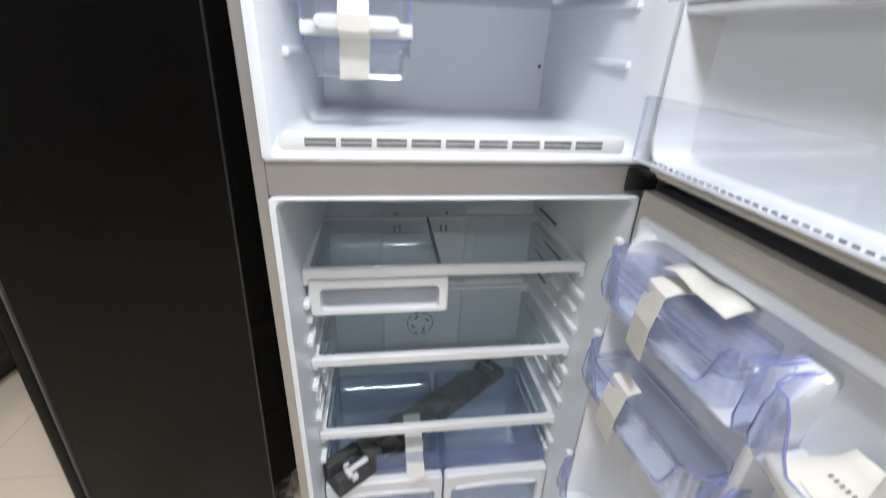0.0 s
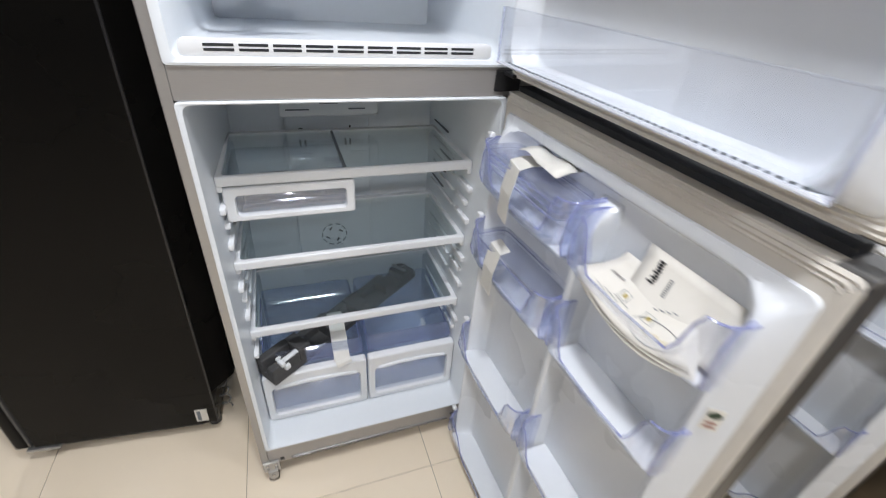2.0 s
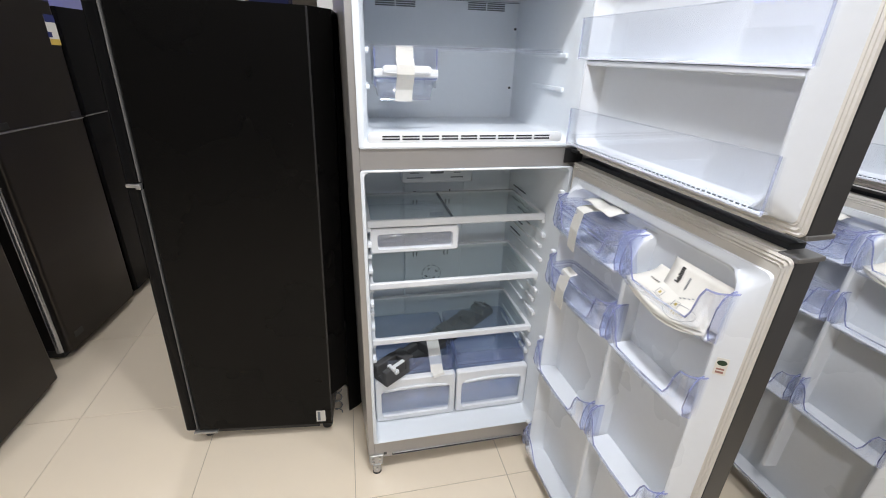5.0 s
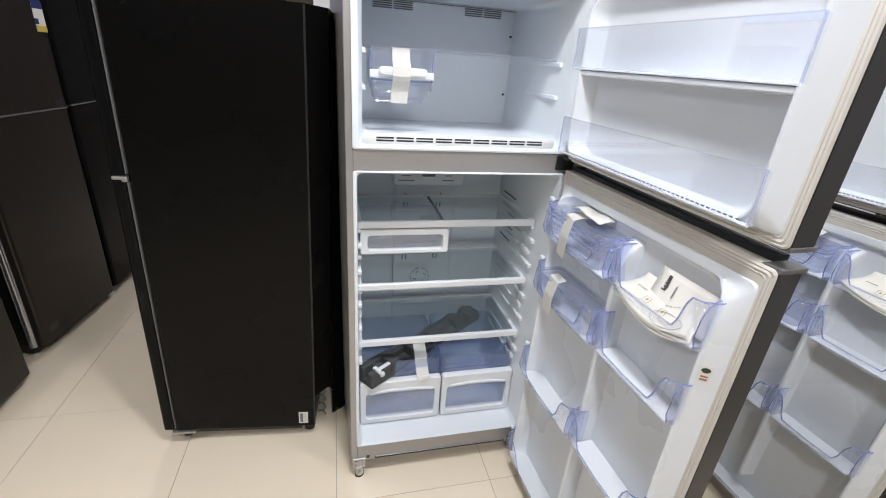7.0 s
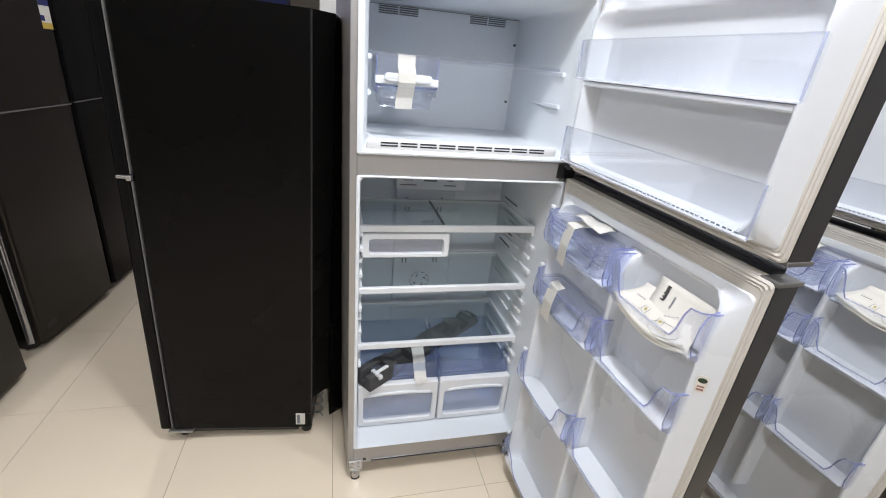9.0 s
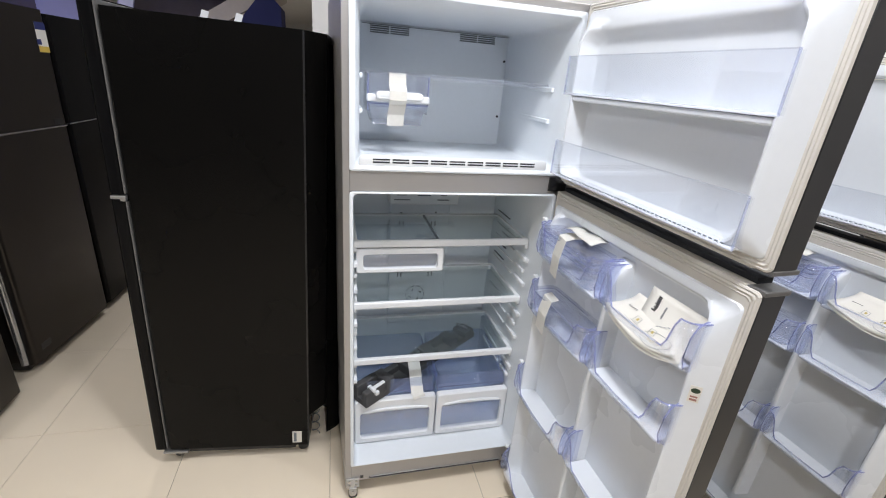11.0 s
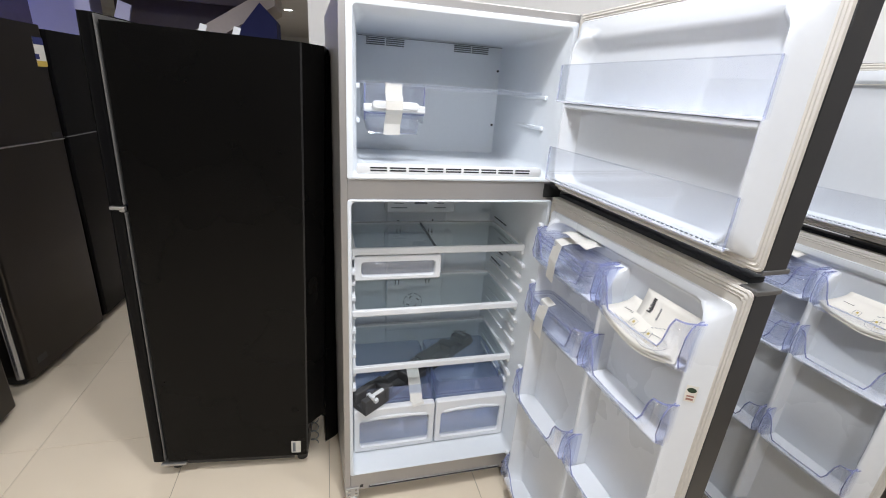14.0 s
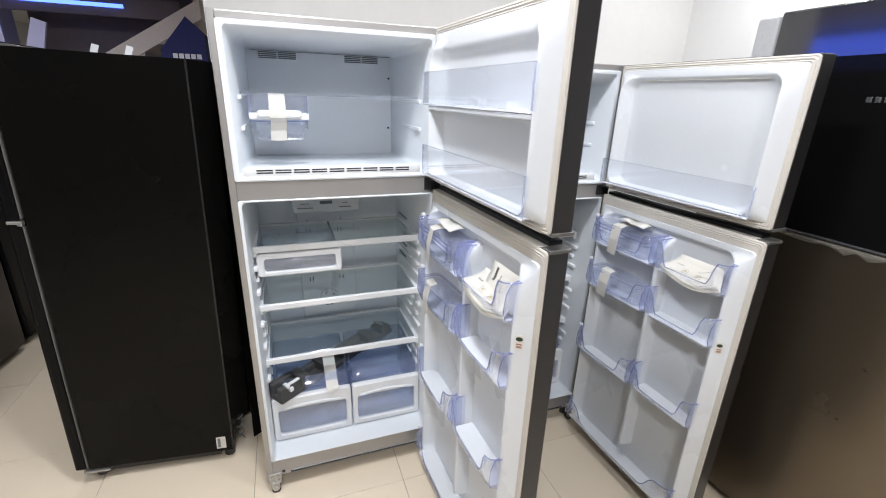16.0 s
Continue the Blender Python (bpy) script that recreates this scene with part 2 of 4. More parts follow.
ceiling = tagged(part("ceiling", box(B(), -4.6, 3.3, -5.0, 14.0, CEIL, CEIL + 0.1), M_CEIL), "plain white painted ceiling of the shop", "ceiling", kind="structure")
wall_north = tagged(part("wall_north", box(B(), -0.1, 2.84, 0.86, 0.98, 0, CEIL), M_WALLB), "off-white painted wall behind the refrigerators", "wall", kind="structure")
wall_east = tagged(part("wall_east", box(B(), 2.69, 2.84, -5.0, 0.86, 0, CEIL), M_WALL), "white painted shop wall", "wall", kind="structure")
# unseen wall added behind the camera, dark to hold down reflections and fill
wall_south = tagged(part("wall_south", box(B(), -4.6, 3.3, -5.12, -5.0, 0, CEIL), M_TAUPE), "unseen closing wall, toned taupe to dim reflections", "wall", kind="structure")
wall_west = tagged(part("wall_west", box(B(), -4.72, -4.6, -5.0, 14.0, 0, CEIL), M_WALL), "white painted shop wall", "wall", kind="structure")
wall_far = tagged(part("wall_far", box(B(), -4.6, 3.3, 14.0, 14.1, 0, CEIL), M_WALL), "white wall at the far end of the hall", "wall", kind="structure")
wall_return = tagged(part("wall_return", box(B(), 2.69, 2.84, 0.98, 14.0, 0, CEIL), M_WALL), "white painted side wall of the hall", "wall", kind="structure")

for lx, ly in LAMPS:
    dl = thing("downlight", "round white recessed ceiling downlight, switched on, some added as fill", "ceiling light", pose(lx, ly, CEIL), group="ceiling downlights")
    c = 28
    rim = [[(r * math.cos(2 * math.pi * k / c), r * math.sin(2 * math.pi * k / c), z) for k in range(c)] for r, z in ((0.075, 0.02), (0.075, -0.004), (0.115, -0.01), (0.12, 0.0))]
    part("rim", loft(B(), rim), M_WHITE, dl, smooth=True)
    part("diffuser", cyl(B(), (0, 0, -0.003), 0.074, 0.002), G_LAMP, dl)
    ld = bpy.data.lights.new("downlight_lamp", "AREA")
    ld.shape, ld.size, ld.energy, ld.color = "DISK", 0.22, LAMP_POWER * LAMP_SHARE.get((lx, ly), 1.0), (0.915, 0.93, 0.985)
    lo = new("downlight_lamp", ld)
    lo.parent = dl
    lo.location = (0, 0, -0.016)


# ---------------------------------------------------------------- open refrigerators
def door_bin(parent, y0, y1, zb, he, hm, xb, xf, name="door_bin"):
    """A clear bin hung in a door: y0 and y1 its ends, xb its back, xf its bulging front; he, hm: its height at the ends and the middle."""
    n = 28
    bm = B()
    rows = []
    rim = []
    for i in range(n + 1):
        s = i / n
        y = y0 + (y1 - y0) * s
        e = min(s, 1 - s) * 2
        bulge = math.sqrt(max(0, 1 - (1 - min(1, e / 0.20)) ** 2))
        x = xb - 0.050 + (xf - xb + 0.050) * bulge - 0.006 * e
        g = min(1, max(0, (e - 0.22) / 0.20))
        h = he + (hm - he) * (g * g * (3 - 2 * g))
        rows.append([(xb, y, zb), (x + 0.014, y, zb), (x, y, zb + 0.018), (x - 0.006 * (h / he), y, zb + h)])
        rim.append((x - 0.006 * (h / he), y, zb + h))
    vs = [[bm.verts.new(p) for p in r] for r in rows]
    for a, b in zip(vs, vs[1:]):
        for k in range(3):
            bm.faces.new((a[k], a[k + 1], b[k + 1], b[k]))
    for end in (0, n):
        top = bm.verts.new((xb, rows[end][0][1], zb + he))
        bm.faces.new([*vs[end], top] if end == 0 else [top, *vs[end][::-1]])
    ob = noshadow(solid(part(name, bm, C_BIN, parent, "clear blue-tinted plastic bin", smooth=True), 0.0025))
    cut = n // 4
    for y, run in ((y0, rim[:cut + 1]), (y1, rim[:n - cut - 1:-1])):
        noshadow(part("bin_edge", tube(B(), [(xb, y, zb + he), *run], 0.0019, 6), C_EDGE, ob, "blue-violet moulded edge", smooth=True))
        noshadow(part("bin_edge", tube(B(), [(xb - 0.030, y, zb + he * 0.96), (xb - 0.030, y, zb + 0.004)], 0.0016, 6), C_RIM, ob, smooth=True))
    noshadow(part("bin_rim", tube(B(), rim[cut:n - cut + 1], 0.0022, 6), C_RIM, ob, "pale clear rim", smooth=True))
    for y in (y0, y1):
        prof = [(xb, zb), (xf + 0.026, zb + 0.002), (xf + 0.006, zb + 0.014), (xf - 0.002, zb + 0.04), (xf + 0.002, zb + he * 0.72), (xf + 0.012, zb + he * 0.92), (xf + 0.030, zb + he * 1.02), (xb, zb + he * 1.02)]
        s = 0.0015
        yy = y + (0.006 if y < (y0 + y1) / 2 else -0.006)
        noshadow(part("bin_end", loft(B(), [[(x, yy - s, z) for x, z in prof], [(x, yy + s, z) for x, z in prof]], True, True), C_END, ob, "rounded clear end wall"))
        noshadow(part("bin_edge", tube(B(), [(x, yy, z) for x, z in prof[2:]], 0.0016, 6), C_EDGE, ob, smooth=True))
    part("bin_base", box(B(), xf + 0.010, xb - 0.002, min(y0, y1) + 0.016, max(y0, y1) - 0.016, zb + 0.003, zb + 0.009, 0.003), M_LINER_DOOR, ob, "white bin base")
    return ob


def clear_box(name, label, m, lx, ly, lz, lids=1):
    """A lidded clear storage box lying in a bin, with a strip of tape round it."""
    t = thing(name, label, "storage box", m)
    bm = B()
    loft(bm, [XY(rr(-lx / 2 + 0.012, lx / 2 - 0.012, -ly / 2 + 0.012, ly / 2 - 0.012, 0.015), 0.0), XY(rr(-lx / 2, lx / 2, -ly / 2, ly / 2, 0.018), 0.006),
              XY(rr(-lx / 2, lx / 2, -ly / 2, ly / 2, 0.018), lz * 0.55)], cap0=True)
    noshadow(solid(part("box_body", bm, C_BOX, t, smooth=True), 0.002))
    for k in range(lids):
        z = lz * (0.58 + 0.42 * k / max(1, lids))
        bm = loft(B(), [XY(rr(-lx / 2 - 0.004, lx / 2 + 0.004, -ly / 2 - 0.004, ly / 2 + 0.004, 0.02), z), XY(rr(-lx / 2 - 0.004, lx / 2 + 0.004, -ly / 2 - 0.004, ly / 2 + 0.004, 0.02), z + 0.012),
                        XY(rr(-lx / 2 + 0.008, lx / 2 - 0.008, -ly / 2 + 0.008, ly / 2 - 0.008, 0.014), z + 0.015)], cap1=True)
        noshadow(solid(part("lid", bm, C_BOX, t, "clear blue lid", smooth=True), 0.002))
        bm = B()
        loop = XY(rr(-lx / 2 - 0.004, lx / 2 + 0.004, -ly / 2 - 0.004, ly / 2 + 0.004, 0.02), z + 0.001)
        tube(bm, loop + loop[:1], 0.0013, 5)
        noshadow(part("lid_edge", bm, C_EDGE, t, smooth=True))
    return t


def strip(bm, pts, w, wdir, n=1):
    """A band of width w along pts."""
    wv = Vector(wdir).normalized() * w / 2
    rows = [[bm.verts.new(Vector(p) - wv), bm.verts.new(Vector(p) + wv)] for p in pts]
    for a, b in zip(rows, rows[1:]):
        bm.faces.new((a[0], a[1], b[1], b[0]))
    return bm


def booklet(label, m, wide=0.24, propped=True):
    """Printed sheets: one leans on the door, the others lie curled over the lip of the bin."""
    t = thing("instruction_booklet", label, "booklet", m)

    def lying(s, v, k):
        # s from the back edge on the door down to the front lip, v across
        w = wide * (0.62 + 0.38 * s)
        return Vector((-0.004 - 0.064 * s - 0.012 * s * (1 - (2 * v) ** 2) - 0.002 * k, v * w + 0.003 * k, 0.040 - 0.074 * s ** 0.7 + 0.026 * s * (2 * v) ** 2 + 0.0022 * k + 0.003 * math.sin(7 * v + 2 * k) * s))

    def leaning(s, v):
        return Vector((0.002 - 0.046 * s, -0.030 + v * wide * 0.72 - 0.015 * s, 0.078 - 0.080 * s ** 0.8))

    def sheet(fn, nu, nv, lo=0.0, hi=1.0):
        bm = B()
        rows = [[bm.verts.new(fn(lo + (hi - lo) * i / nu, j / nv - 0.5)) for j in range(nv + 1)] for i in range(nu + 1)]
        for a, b in zip(rows, rows[1:]):
            for j in range(nv):
                bm.faces.new((a[j], a[j + 1], b[j + 1], b[j]))
        return bm

    for k in range(4):
        solid(part("sheet", sheet(lambda s, v: lying(s, v, k), 9, 10, 0.0, 1.0 - 0.03 * k), M_PAPER, t, smooth=True), 0.001)
    if propped:
        solid(part("sheet", sheet(leaning, 8, 8), M_PAPER, t, "sheet leaning on the door", smooth=True), 0.001)

    def mark(fn, s, v, ds, dv, ma, lift):
        bm = B()
        vs = [bm.verts.new(fn(a, b) + Vector((-0.0012, 0, lift))) for a, b in ((s, v), (s, v + dv), (s + ds, v + dv), (s + ds, v))]
        bm.faces.new(vs)
        part("print_mark", bm, ma, t)

    top = lambda s, v: lying(s, v, 3)
    rn = random.Random(11)
    for q in range(9 if propped else 0):
        mark(leaning, 0.10 + 0.044 * q, 0.28 + 0.015 * rn.random(), 0.036, 0.035 + 0.04 * rn.random(), M_INK, 0.0015)
    for q in range(9 if propped else 0):
        mark(leaning, 0.24 + 0.036 * q, 0.15, 0.022, 0.030, M_SLOT, 0.0015)
    for q in range(6):
        mark(top, 0.14 + 0.035 * q, -0.40 + 0.05 * q, 0.020, 0.030 + 0.02 * rn.random(), M_SLOT, 0.0018)
    for q in range(5):
        mark(top, 0.30 + 0.008 * q, 0.24 + 0.032 * q, 0.050, 0.012, M_INK, 0.0018)
    for q in range(6):
        mark(top, 0.64 + 0.020 * math.sin(2.0 * q), -0.34 + 0.034 * q, 0.075, 0.010, M_OCHRE, 0.0018)
    for s0, v0 in ((0.44, 0.10), (0.46, -0.16)):
        mark(top, s0, v0, 0.07, 0.030, M_OCHRE, 0.0018)
        for ds, dv, hs, hv in ((-0.04, -0.03, 0.006, 0.09), (0.11, -0.03, 0.006, 0.09), (-0.04, -0.03, 0.15, 0.006), (-0.04, 0.055, 0.156, 0.006)):
            mark(top, s0 + ds, v0 + dv, hs, hv, M_SLOT, 0.0018)
    for q in range(3):
        mark(top, 0.58 + 0.05 * q, 0.02 + 0.09 * q, 0.008, 0.16, M_SLOT, 0.0018)
    bm = B()
    lp = [top(0.66 + 0.20 * math.sin(2 * math.pi * i / 24), -0.24 + 0.19 * math.cos(2 * math.pi * i / 24)) + Vector((0, 0, 0.002)) for i in range(25)]
    tube(bm, lp, 0.0005, 5)
    part("print_mark", bm, M_SLOT, t)
    return t


def rail_rib(bm, x, side, z, y0, y1, w=0.012, h=0.010):
    box(bm, x, x + side * w, y0, y1, z, z + h, 0.003)


def dense_loop(y0, y1, z0, z1, r, n=6, m=22):
    """A rounded rectangle in (y, z) whose straight sides are divided."""
    c = rr(y0, y1, z0, z1, r, n)
    pts = []
    for q in range(4):
        pts += c[q * n:(q + 1) * n]
        (ya, za), (yb, zb) = c[(q + 1) * n - 1], c[((q + 1) * n) % (4 * n)]
        pts += [(ya + (yb - ya) * i / m, za + (zb - za) * i / m) for i in range(1, m)]
    return pts


def ease(a, b, v):
    t = min(1.0, max(0.0, (v - a) / (b - a)))
    return t * t * (3 - 2 * t)


def door_lining(a0, a1, q0, q1, xi, crest, head):
    """The moulded inside of a door from y a0 to a1 and z q0 to q1: inset, level of the margin and level of the fin, loop by loop."""
    steps = ((0.0, xi + 0.004, xi + 0.004), (0.004, xi - 0.003, xi - 0.004), (0.014, xi - 0.004, xi - 0.013), (0.024, xi - 0.005, xi - 0.027), (0.031, xi - 0.005, crest + 0.003), (0.036, xi - 0.005, crest),
             (0.040, xi - 0.005, crest + 0.001), (0.044, xi - 0.004, crest + 0.007), (0.050, xi - 0.001, xi - 0.014), (0.059, xi + 0.006, xi + 0.004), (0.066, xi + 0.011, xi + 0.011), (0.076, xi + 0.013, xi + 0.013))
    loops = []
    for k, (ins, flat, fin) in enumerate(steps):
        lp = []
        for y, z in dense_loop(a0 + ins, a1 - ins * 0.9, q0 + ins * 0.25, q1 - ins * head, 0.012 + 0.03 * min(1, ins / 0.03)):
            side = 1 - ease(0.060, 0.085, min(y - a0, a1 - y))
            t = min(1.0, max(0.0, (q1 - 0.022 - z) / 0.095))
            g = side * math.sqrt(1 - (1 - t) ** 2) * ease(0.0, 0.012, z - q0)
            lp.append((flat + (fin - flat) * g, y, z))
        loops.append(lp)
    return loft(B(), loops, cap1=True)


def door_rib(xb, crest, ym, zlo, zhi):
    """The upright rib between the two columns of bins, its top rounded back into the lining."""
    loops = []
    for i in range(15):
        f = i / 14
        z = zlo + (zhi - zlo) * f if i < 6 else zhi - 0.11 * (1 - (i - 5) / 9.0)
        t = min(1.0, max(0.0, (zhi - z) / 0.10))
        x = xb - 0.004 + (crest - xb + 0.004) * math.sqrt(1 - (1 - t) ** 2)
        w = 0.021 - 0.010 * t
        loops.append([(xb, ym - w - 0.008, z), (xb + (x - xb) * 0.6, ym - w - 0.002, z), (x + 0.003, ym - w + 0.003, z), (x, ym - w + 0.008, z), (x, ym + w - 0.008, z), (x + 0.003, ym + w - 0.003, z), (xb + (x - xb) * 0.6, ym + w + 0.002, z), (xb, ym + w + 0.008, z)])
    loops.sort(key=lambda lp: lp[0][2])
    return loft(B(), loops, True, True)


def door_turn(W):
    """The swing of an open door past the right angle, about its hinge."""
    return pose(W - 0.038, -0.022, 0, 0, 0, 2.9) @ pose(0.038 - W, 0.022, 0)


def open_fridge(name, label, m, W, k, main):
    """A top-freezer refrigerator with both doors swung open at a right angle. k scales its heights."""
    D = 0.66
    R = W - 0.70
    f = thing(name, label, "refrigerator", m, group="open refrigerators")
    H, ZF0, ZF1, ZR0, ZR1 = 1.806 * k, 1.309 * k, 1.782 * k, 0.157 * k, 1.246 * k
    xr, xw = W - 0.001, W - 0.026
    # cabinet
    back = -0.034 if main else 0.0
    bm = loft(B(), [[(0.002, 0, z), (0, 0.003, z), (back, D, z), (0.021, D, z), (0.021, 0, z)] for z in (0.05, H)], True, True)
    part("side_panel", bm, M_STEEL, f, "silver-grey painted steel side")
    part("side_panel", box(B(), W - 0.024, W, 0, D, 0.05, H, 0.004), M_STEEL, f)
    part("top_panel", box(B(), 0.0215, W - 0.0245, 0.001, D, ZF1, H - 0.001, 0.003), M_STEEL, f)
    part("back_panel", box(B(), 0.0215, W - 0.0245, D - 0.02, D - 0.002, 0.06, ZF1 - 0.001), M_STEEL, f)
    part("bottom_panel", box(B(), 0.0215, W - 0.0245, 0.03, D - 0.021, 0.06, 0.075), M_STEEL, f)
    mullion = part("mullion", box(B(), 0.0205, W - 0.0245, 0.0005, 0.045, ZR1, ZF0, 0.003), M_STEEL, f, "brushed silver bar between the two compartments")
    kick = part("kick_panel", box(B(), 0.0215, W - 0.0245, 0.001, 0.03, 0.074, ZR0 - 0.001, 0.003), M_STEEL, f, "silver kick panel with a long slot")
    part("slot", box(B(), 0.092, W - 0.08, -0.001, 0.0025, 0.0805, 0.0900), M_DARK, kick)
    part("slot_lip", box(B(), 0.095, W - 0.08, -0.004, 0.001, 0.0905, 0.0925, 0.001), M_STEEL, kick)
    part("bolt_hole", box(B(), 0.058, 0.07, -0.0008, 0.0025, 0.088, 0.100), M_BLACK, kick)
    if main:
        part("bolt_hole", box(B(), W - 0.07, W - 0.058, -0.0008, 0.0025, 0.098, 0.110), M_BLACK, kick)
    # lower bracket and feet
    for x, s in ((0.004, 1), (W - 0.004, -1)):
        cx = x + s * 0.025
        tongue = [(cx - 0.015, 0.050), (cx - 0.0155, 0.026), (cx - 0.011, 0.015), (cx - 0.004, 0.0105), (cx + 0.004, 0.0105), (cx + 0.011, 0.015), (cx + 0.0155, 0.026), (cx + 0.015, 0.050)]
        br = part("foot_bracket", loft(box(B(), x, x + s * 0.05, -0.008, 0.0, 0.047, 0.094, 0.002), [XZ(tongue, -0.013), XZ(tongue, -0.008)], True, True), M_ZINC, f, "zinc-plated levelling bracket")
        for u, v in ((0.012, 0.082), (0.012, 0.062), (0.038, 0.084), (0.038, 0.064)):
            part("screw", cyl(B(), (x + s * u, -0.011, v), 0.005, 0.004, "y", 12), M_TRIM, br)
        part("screw", cyl(B(), (cx, -0.016, 0.034), 0.0055, 0.004, "y", 12), M_TRIM, br)
        part("wheel", cyl(B(), (cx, -0.0125, 0.017), 0.017, 0.022, "y", 24), M_BLACK, br, "black rubber foot")
        part("foot_stem", cyl(B(), (cx, 0.05, 0.0), 0.015, 0.06, "z", 16), M_BLACK, br)
    part("hinge_bracket", box(box(B(), W - 0.062, W + 0.0, -0.006, 0.001, ZR1 + 0.012, ZF0 - 0.006, 0.002), W - 0.045, W + 0.045, -0.045, -0.0065, ZR1 + 0.048, ZR1 + 0.056, 0.002), M_BLACK, f, "black middle hinge")
    # freezer liner
    lf = part("freezer_liner", loft(B(), [XZ(rr(0.021, xw, ZF0, ZF1, 0.008), 0.002), XZ(rr(0.0205, xw, ZF0, ZF1, 0.008), -0.004), XZ(rr(0.026, xw - 0.005, ZF0 + 0.005, ZF1 - 0.005, 0.01), -0.006),
                                          XZ(rr(0.037, xw - 0.014, ZF0 + 0.012, ZF1 - 0.014, 0.012), -0.003), XZ(rr(0.044, xw - 0.02, ZF0 + 0.022, ZF1 - 0.022, 0.02), 0.022),
                                          XZ(rr(0.052, xw - 0.024, ZF0 + 0.024, ZF1 - 0.030, 0.025), 0.06), XZ(rr(0.066, xw - 0.042, ZF0 + 0.020, ZF1 - 0.036, 0.012), 0.50)], cap1=True), M_LINER, f, "bluish-white freezer lining", smooth=True)
    ev = part("evaporator_cover", box(B(), 0.067, xw - 0.043, 0.4985, 0.502, ZF0 + 0.021, ZF1 - 0.042), M_LINER, lf)
    part("cover_gap", box(B(), 0.085, xw - 0.04, 0.496, 0.4995, ZF1 - 0.0425, ZF1 - 0.0405), M_SLOT, lf)
    for x0, x1 in ((0.111, 0.26), (0.450, 0.597)):
        for q in range(4):
            for h in range(2):
                xa = x0 + (x1 - x0) * h / 2 + 0.003
                z = ZF1 - 0.045 - 0.0070 * q
                part("vent_slot", box(B(), xa, xa + (x1 - x0) / 2 - 0.006, 0.496, 0.500, z - 0.0040, z), M_SLOT, ev)
    for x, z in ((xw - 0.052, 1.655 * k), (xw - 0.056, 1.445 * k)):
        part("screw_cap", cyl(B(), (x, 0.494, z), 0.0045, 0.006, "y", 12), M_DARK, ev)
    # slotted air strip in the freezer's sill
    st = part("air_strip", loft(B(), [XZ(rr(0.050, W - 0.08, ZF0 + 0.016, ZF0 + 0.043, 0.009), 0.02), XZ(rr(0.048, W - 0.078, ZF0 + 0.013, ZF0 + 0.044, 0.010), 0.0035), XZ(rr(0.052, W - 0.082, ZF0 + 0.017, ZF0 + 0.042, 0.009), 0.0015)], cap1=True),
              M_WHITE, lf, "white slotted air strip", smooth=True)
    nsl = 9
    for q in range(nsl):
        a = 0.088 + (W - 0.20) * q / nsl
        for z in (0.0235, 0.0315):
            part("slot", box(B(), a, a + (W - 0.20) / nsl - 0.008, 0.0008, 0.0035, ZF0 + z, ZF0 + z + 0.0045), M_DARK, st)
    for z in (1.576 * k - 0.016, 1.462 * k):
        for x, s in ((xw - 0.022, -1), (0.050, 1)):
            bm = B()
            rail_rib(bm, x, s, z, 0.085, 0.40, 0.013, 0.014)
            part("shelf_rail", bm, M_LINER, lf)
    gs = part("freezer_shelf", box(B(), 0.056, xw - 0.028, 0.122, 0.45, 1.576 * k, 1.581 * k, 0.001), C_CLEAR, f, "clear freezer shelf")
    noshadow(gs)
    noshadow(part("front_edge", box(B(), 0.056, xw - 0.028, 0.118, 0.128, 1.568 * k, 1.585 * k, 0.003), C_FRONT, gs, "clear front edge"))
    # fridge liner
    lr = part("fridge_liner", loft(B(), [XZ(rr(0.021, xw, ZR0, ZR1, 0.008), 0.002), XZ(rr(0.0205, xw, ZR0, ZR1, 0.008), -0.004), XZ(rr(0.024, xw - 0.003, ZR0 + 0.003, ZR1 - 0.003, 0.008), -0.006),
                                         XZ(rr(0.031, xw - 0.010, ZR0 + 0.005, ZR1 - 0.006, 0.016), -0.004), XZ(rr(0.034, xw - 0.012, ZR0 + 0.007, ZR1 - 0.010, 0.02), 0.02),
                                         XZ(rr(0.044, xw - 0.020, ZR0 + 0.012, ZR1 - 0.018, 0.03), 0.32), XZ(rr(0.052, xw - 0.022, ZR0 + 0.03, ZR1 - 0.026, 0.035), 0.485)], cap1=True), M_LINER, f, "bluish-white refrigerator lining", smooth=True)
    duct = part("air_duct", box(B(), 0.205, 0.462, 0.464, 0.484, 0.50 * k, 1.17 * k, 0.006), M_LINER, lr, "moulded white air duct on the back wall")
    for z in (0.760, 1.000):
        for x in (0.242, 0.257, 0.381, 0.396):
            part("duct_slot", box(B(), x, x + 0.006, 0.4625, 0.467, z * k - 0.022, z * k, 0.001), M_DARK, duct)
    for i in range(10):
        a = 2 * math.pi * i / 10
        bm = box(B(), -0.0085, 0.0085, -0.002, 0.002, -0.0018, 0.0018, m=pose(0.327 + 0.042 * math.cos(a), 0.4628, 0.648 * k + 0.042 * math.sin(a), 0, -math.degrees(a) + 90, 0))
        part("fan_slit", bm, M_SLOT, duct)
    for i in range(4):
        a = 2 * math.pi * (i + 0.3) / 4
        part("fan_slit", box(B(), -0.007, 0.007, -0.002, 0.002, -0.0025, 0.0025, m=pose(0.327 + 0.026 * math.cos(a), 0.4628, 0.648 * k + 0.026 * math.sin(a), 0, -math.degrees(a) + 60, 0)), M_DARK, duct)
    part("sensor_cap", cyl(B(), (0.250, 0.454, 1.030 * k), 0.009, 0.012, "y", 16), M_SLOT, duct)
    part("sensor_slot", box(B(), 0.397, 0.402, 0.4615, 0.465, 1.022 * k, 1.042 * k), M_DARK, duct)
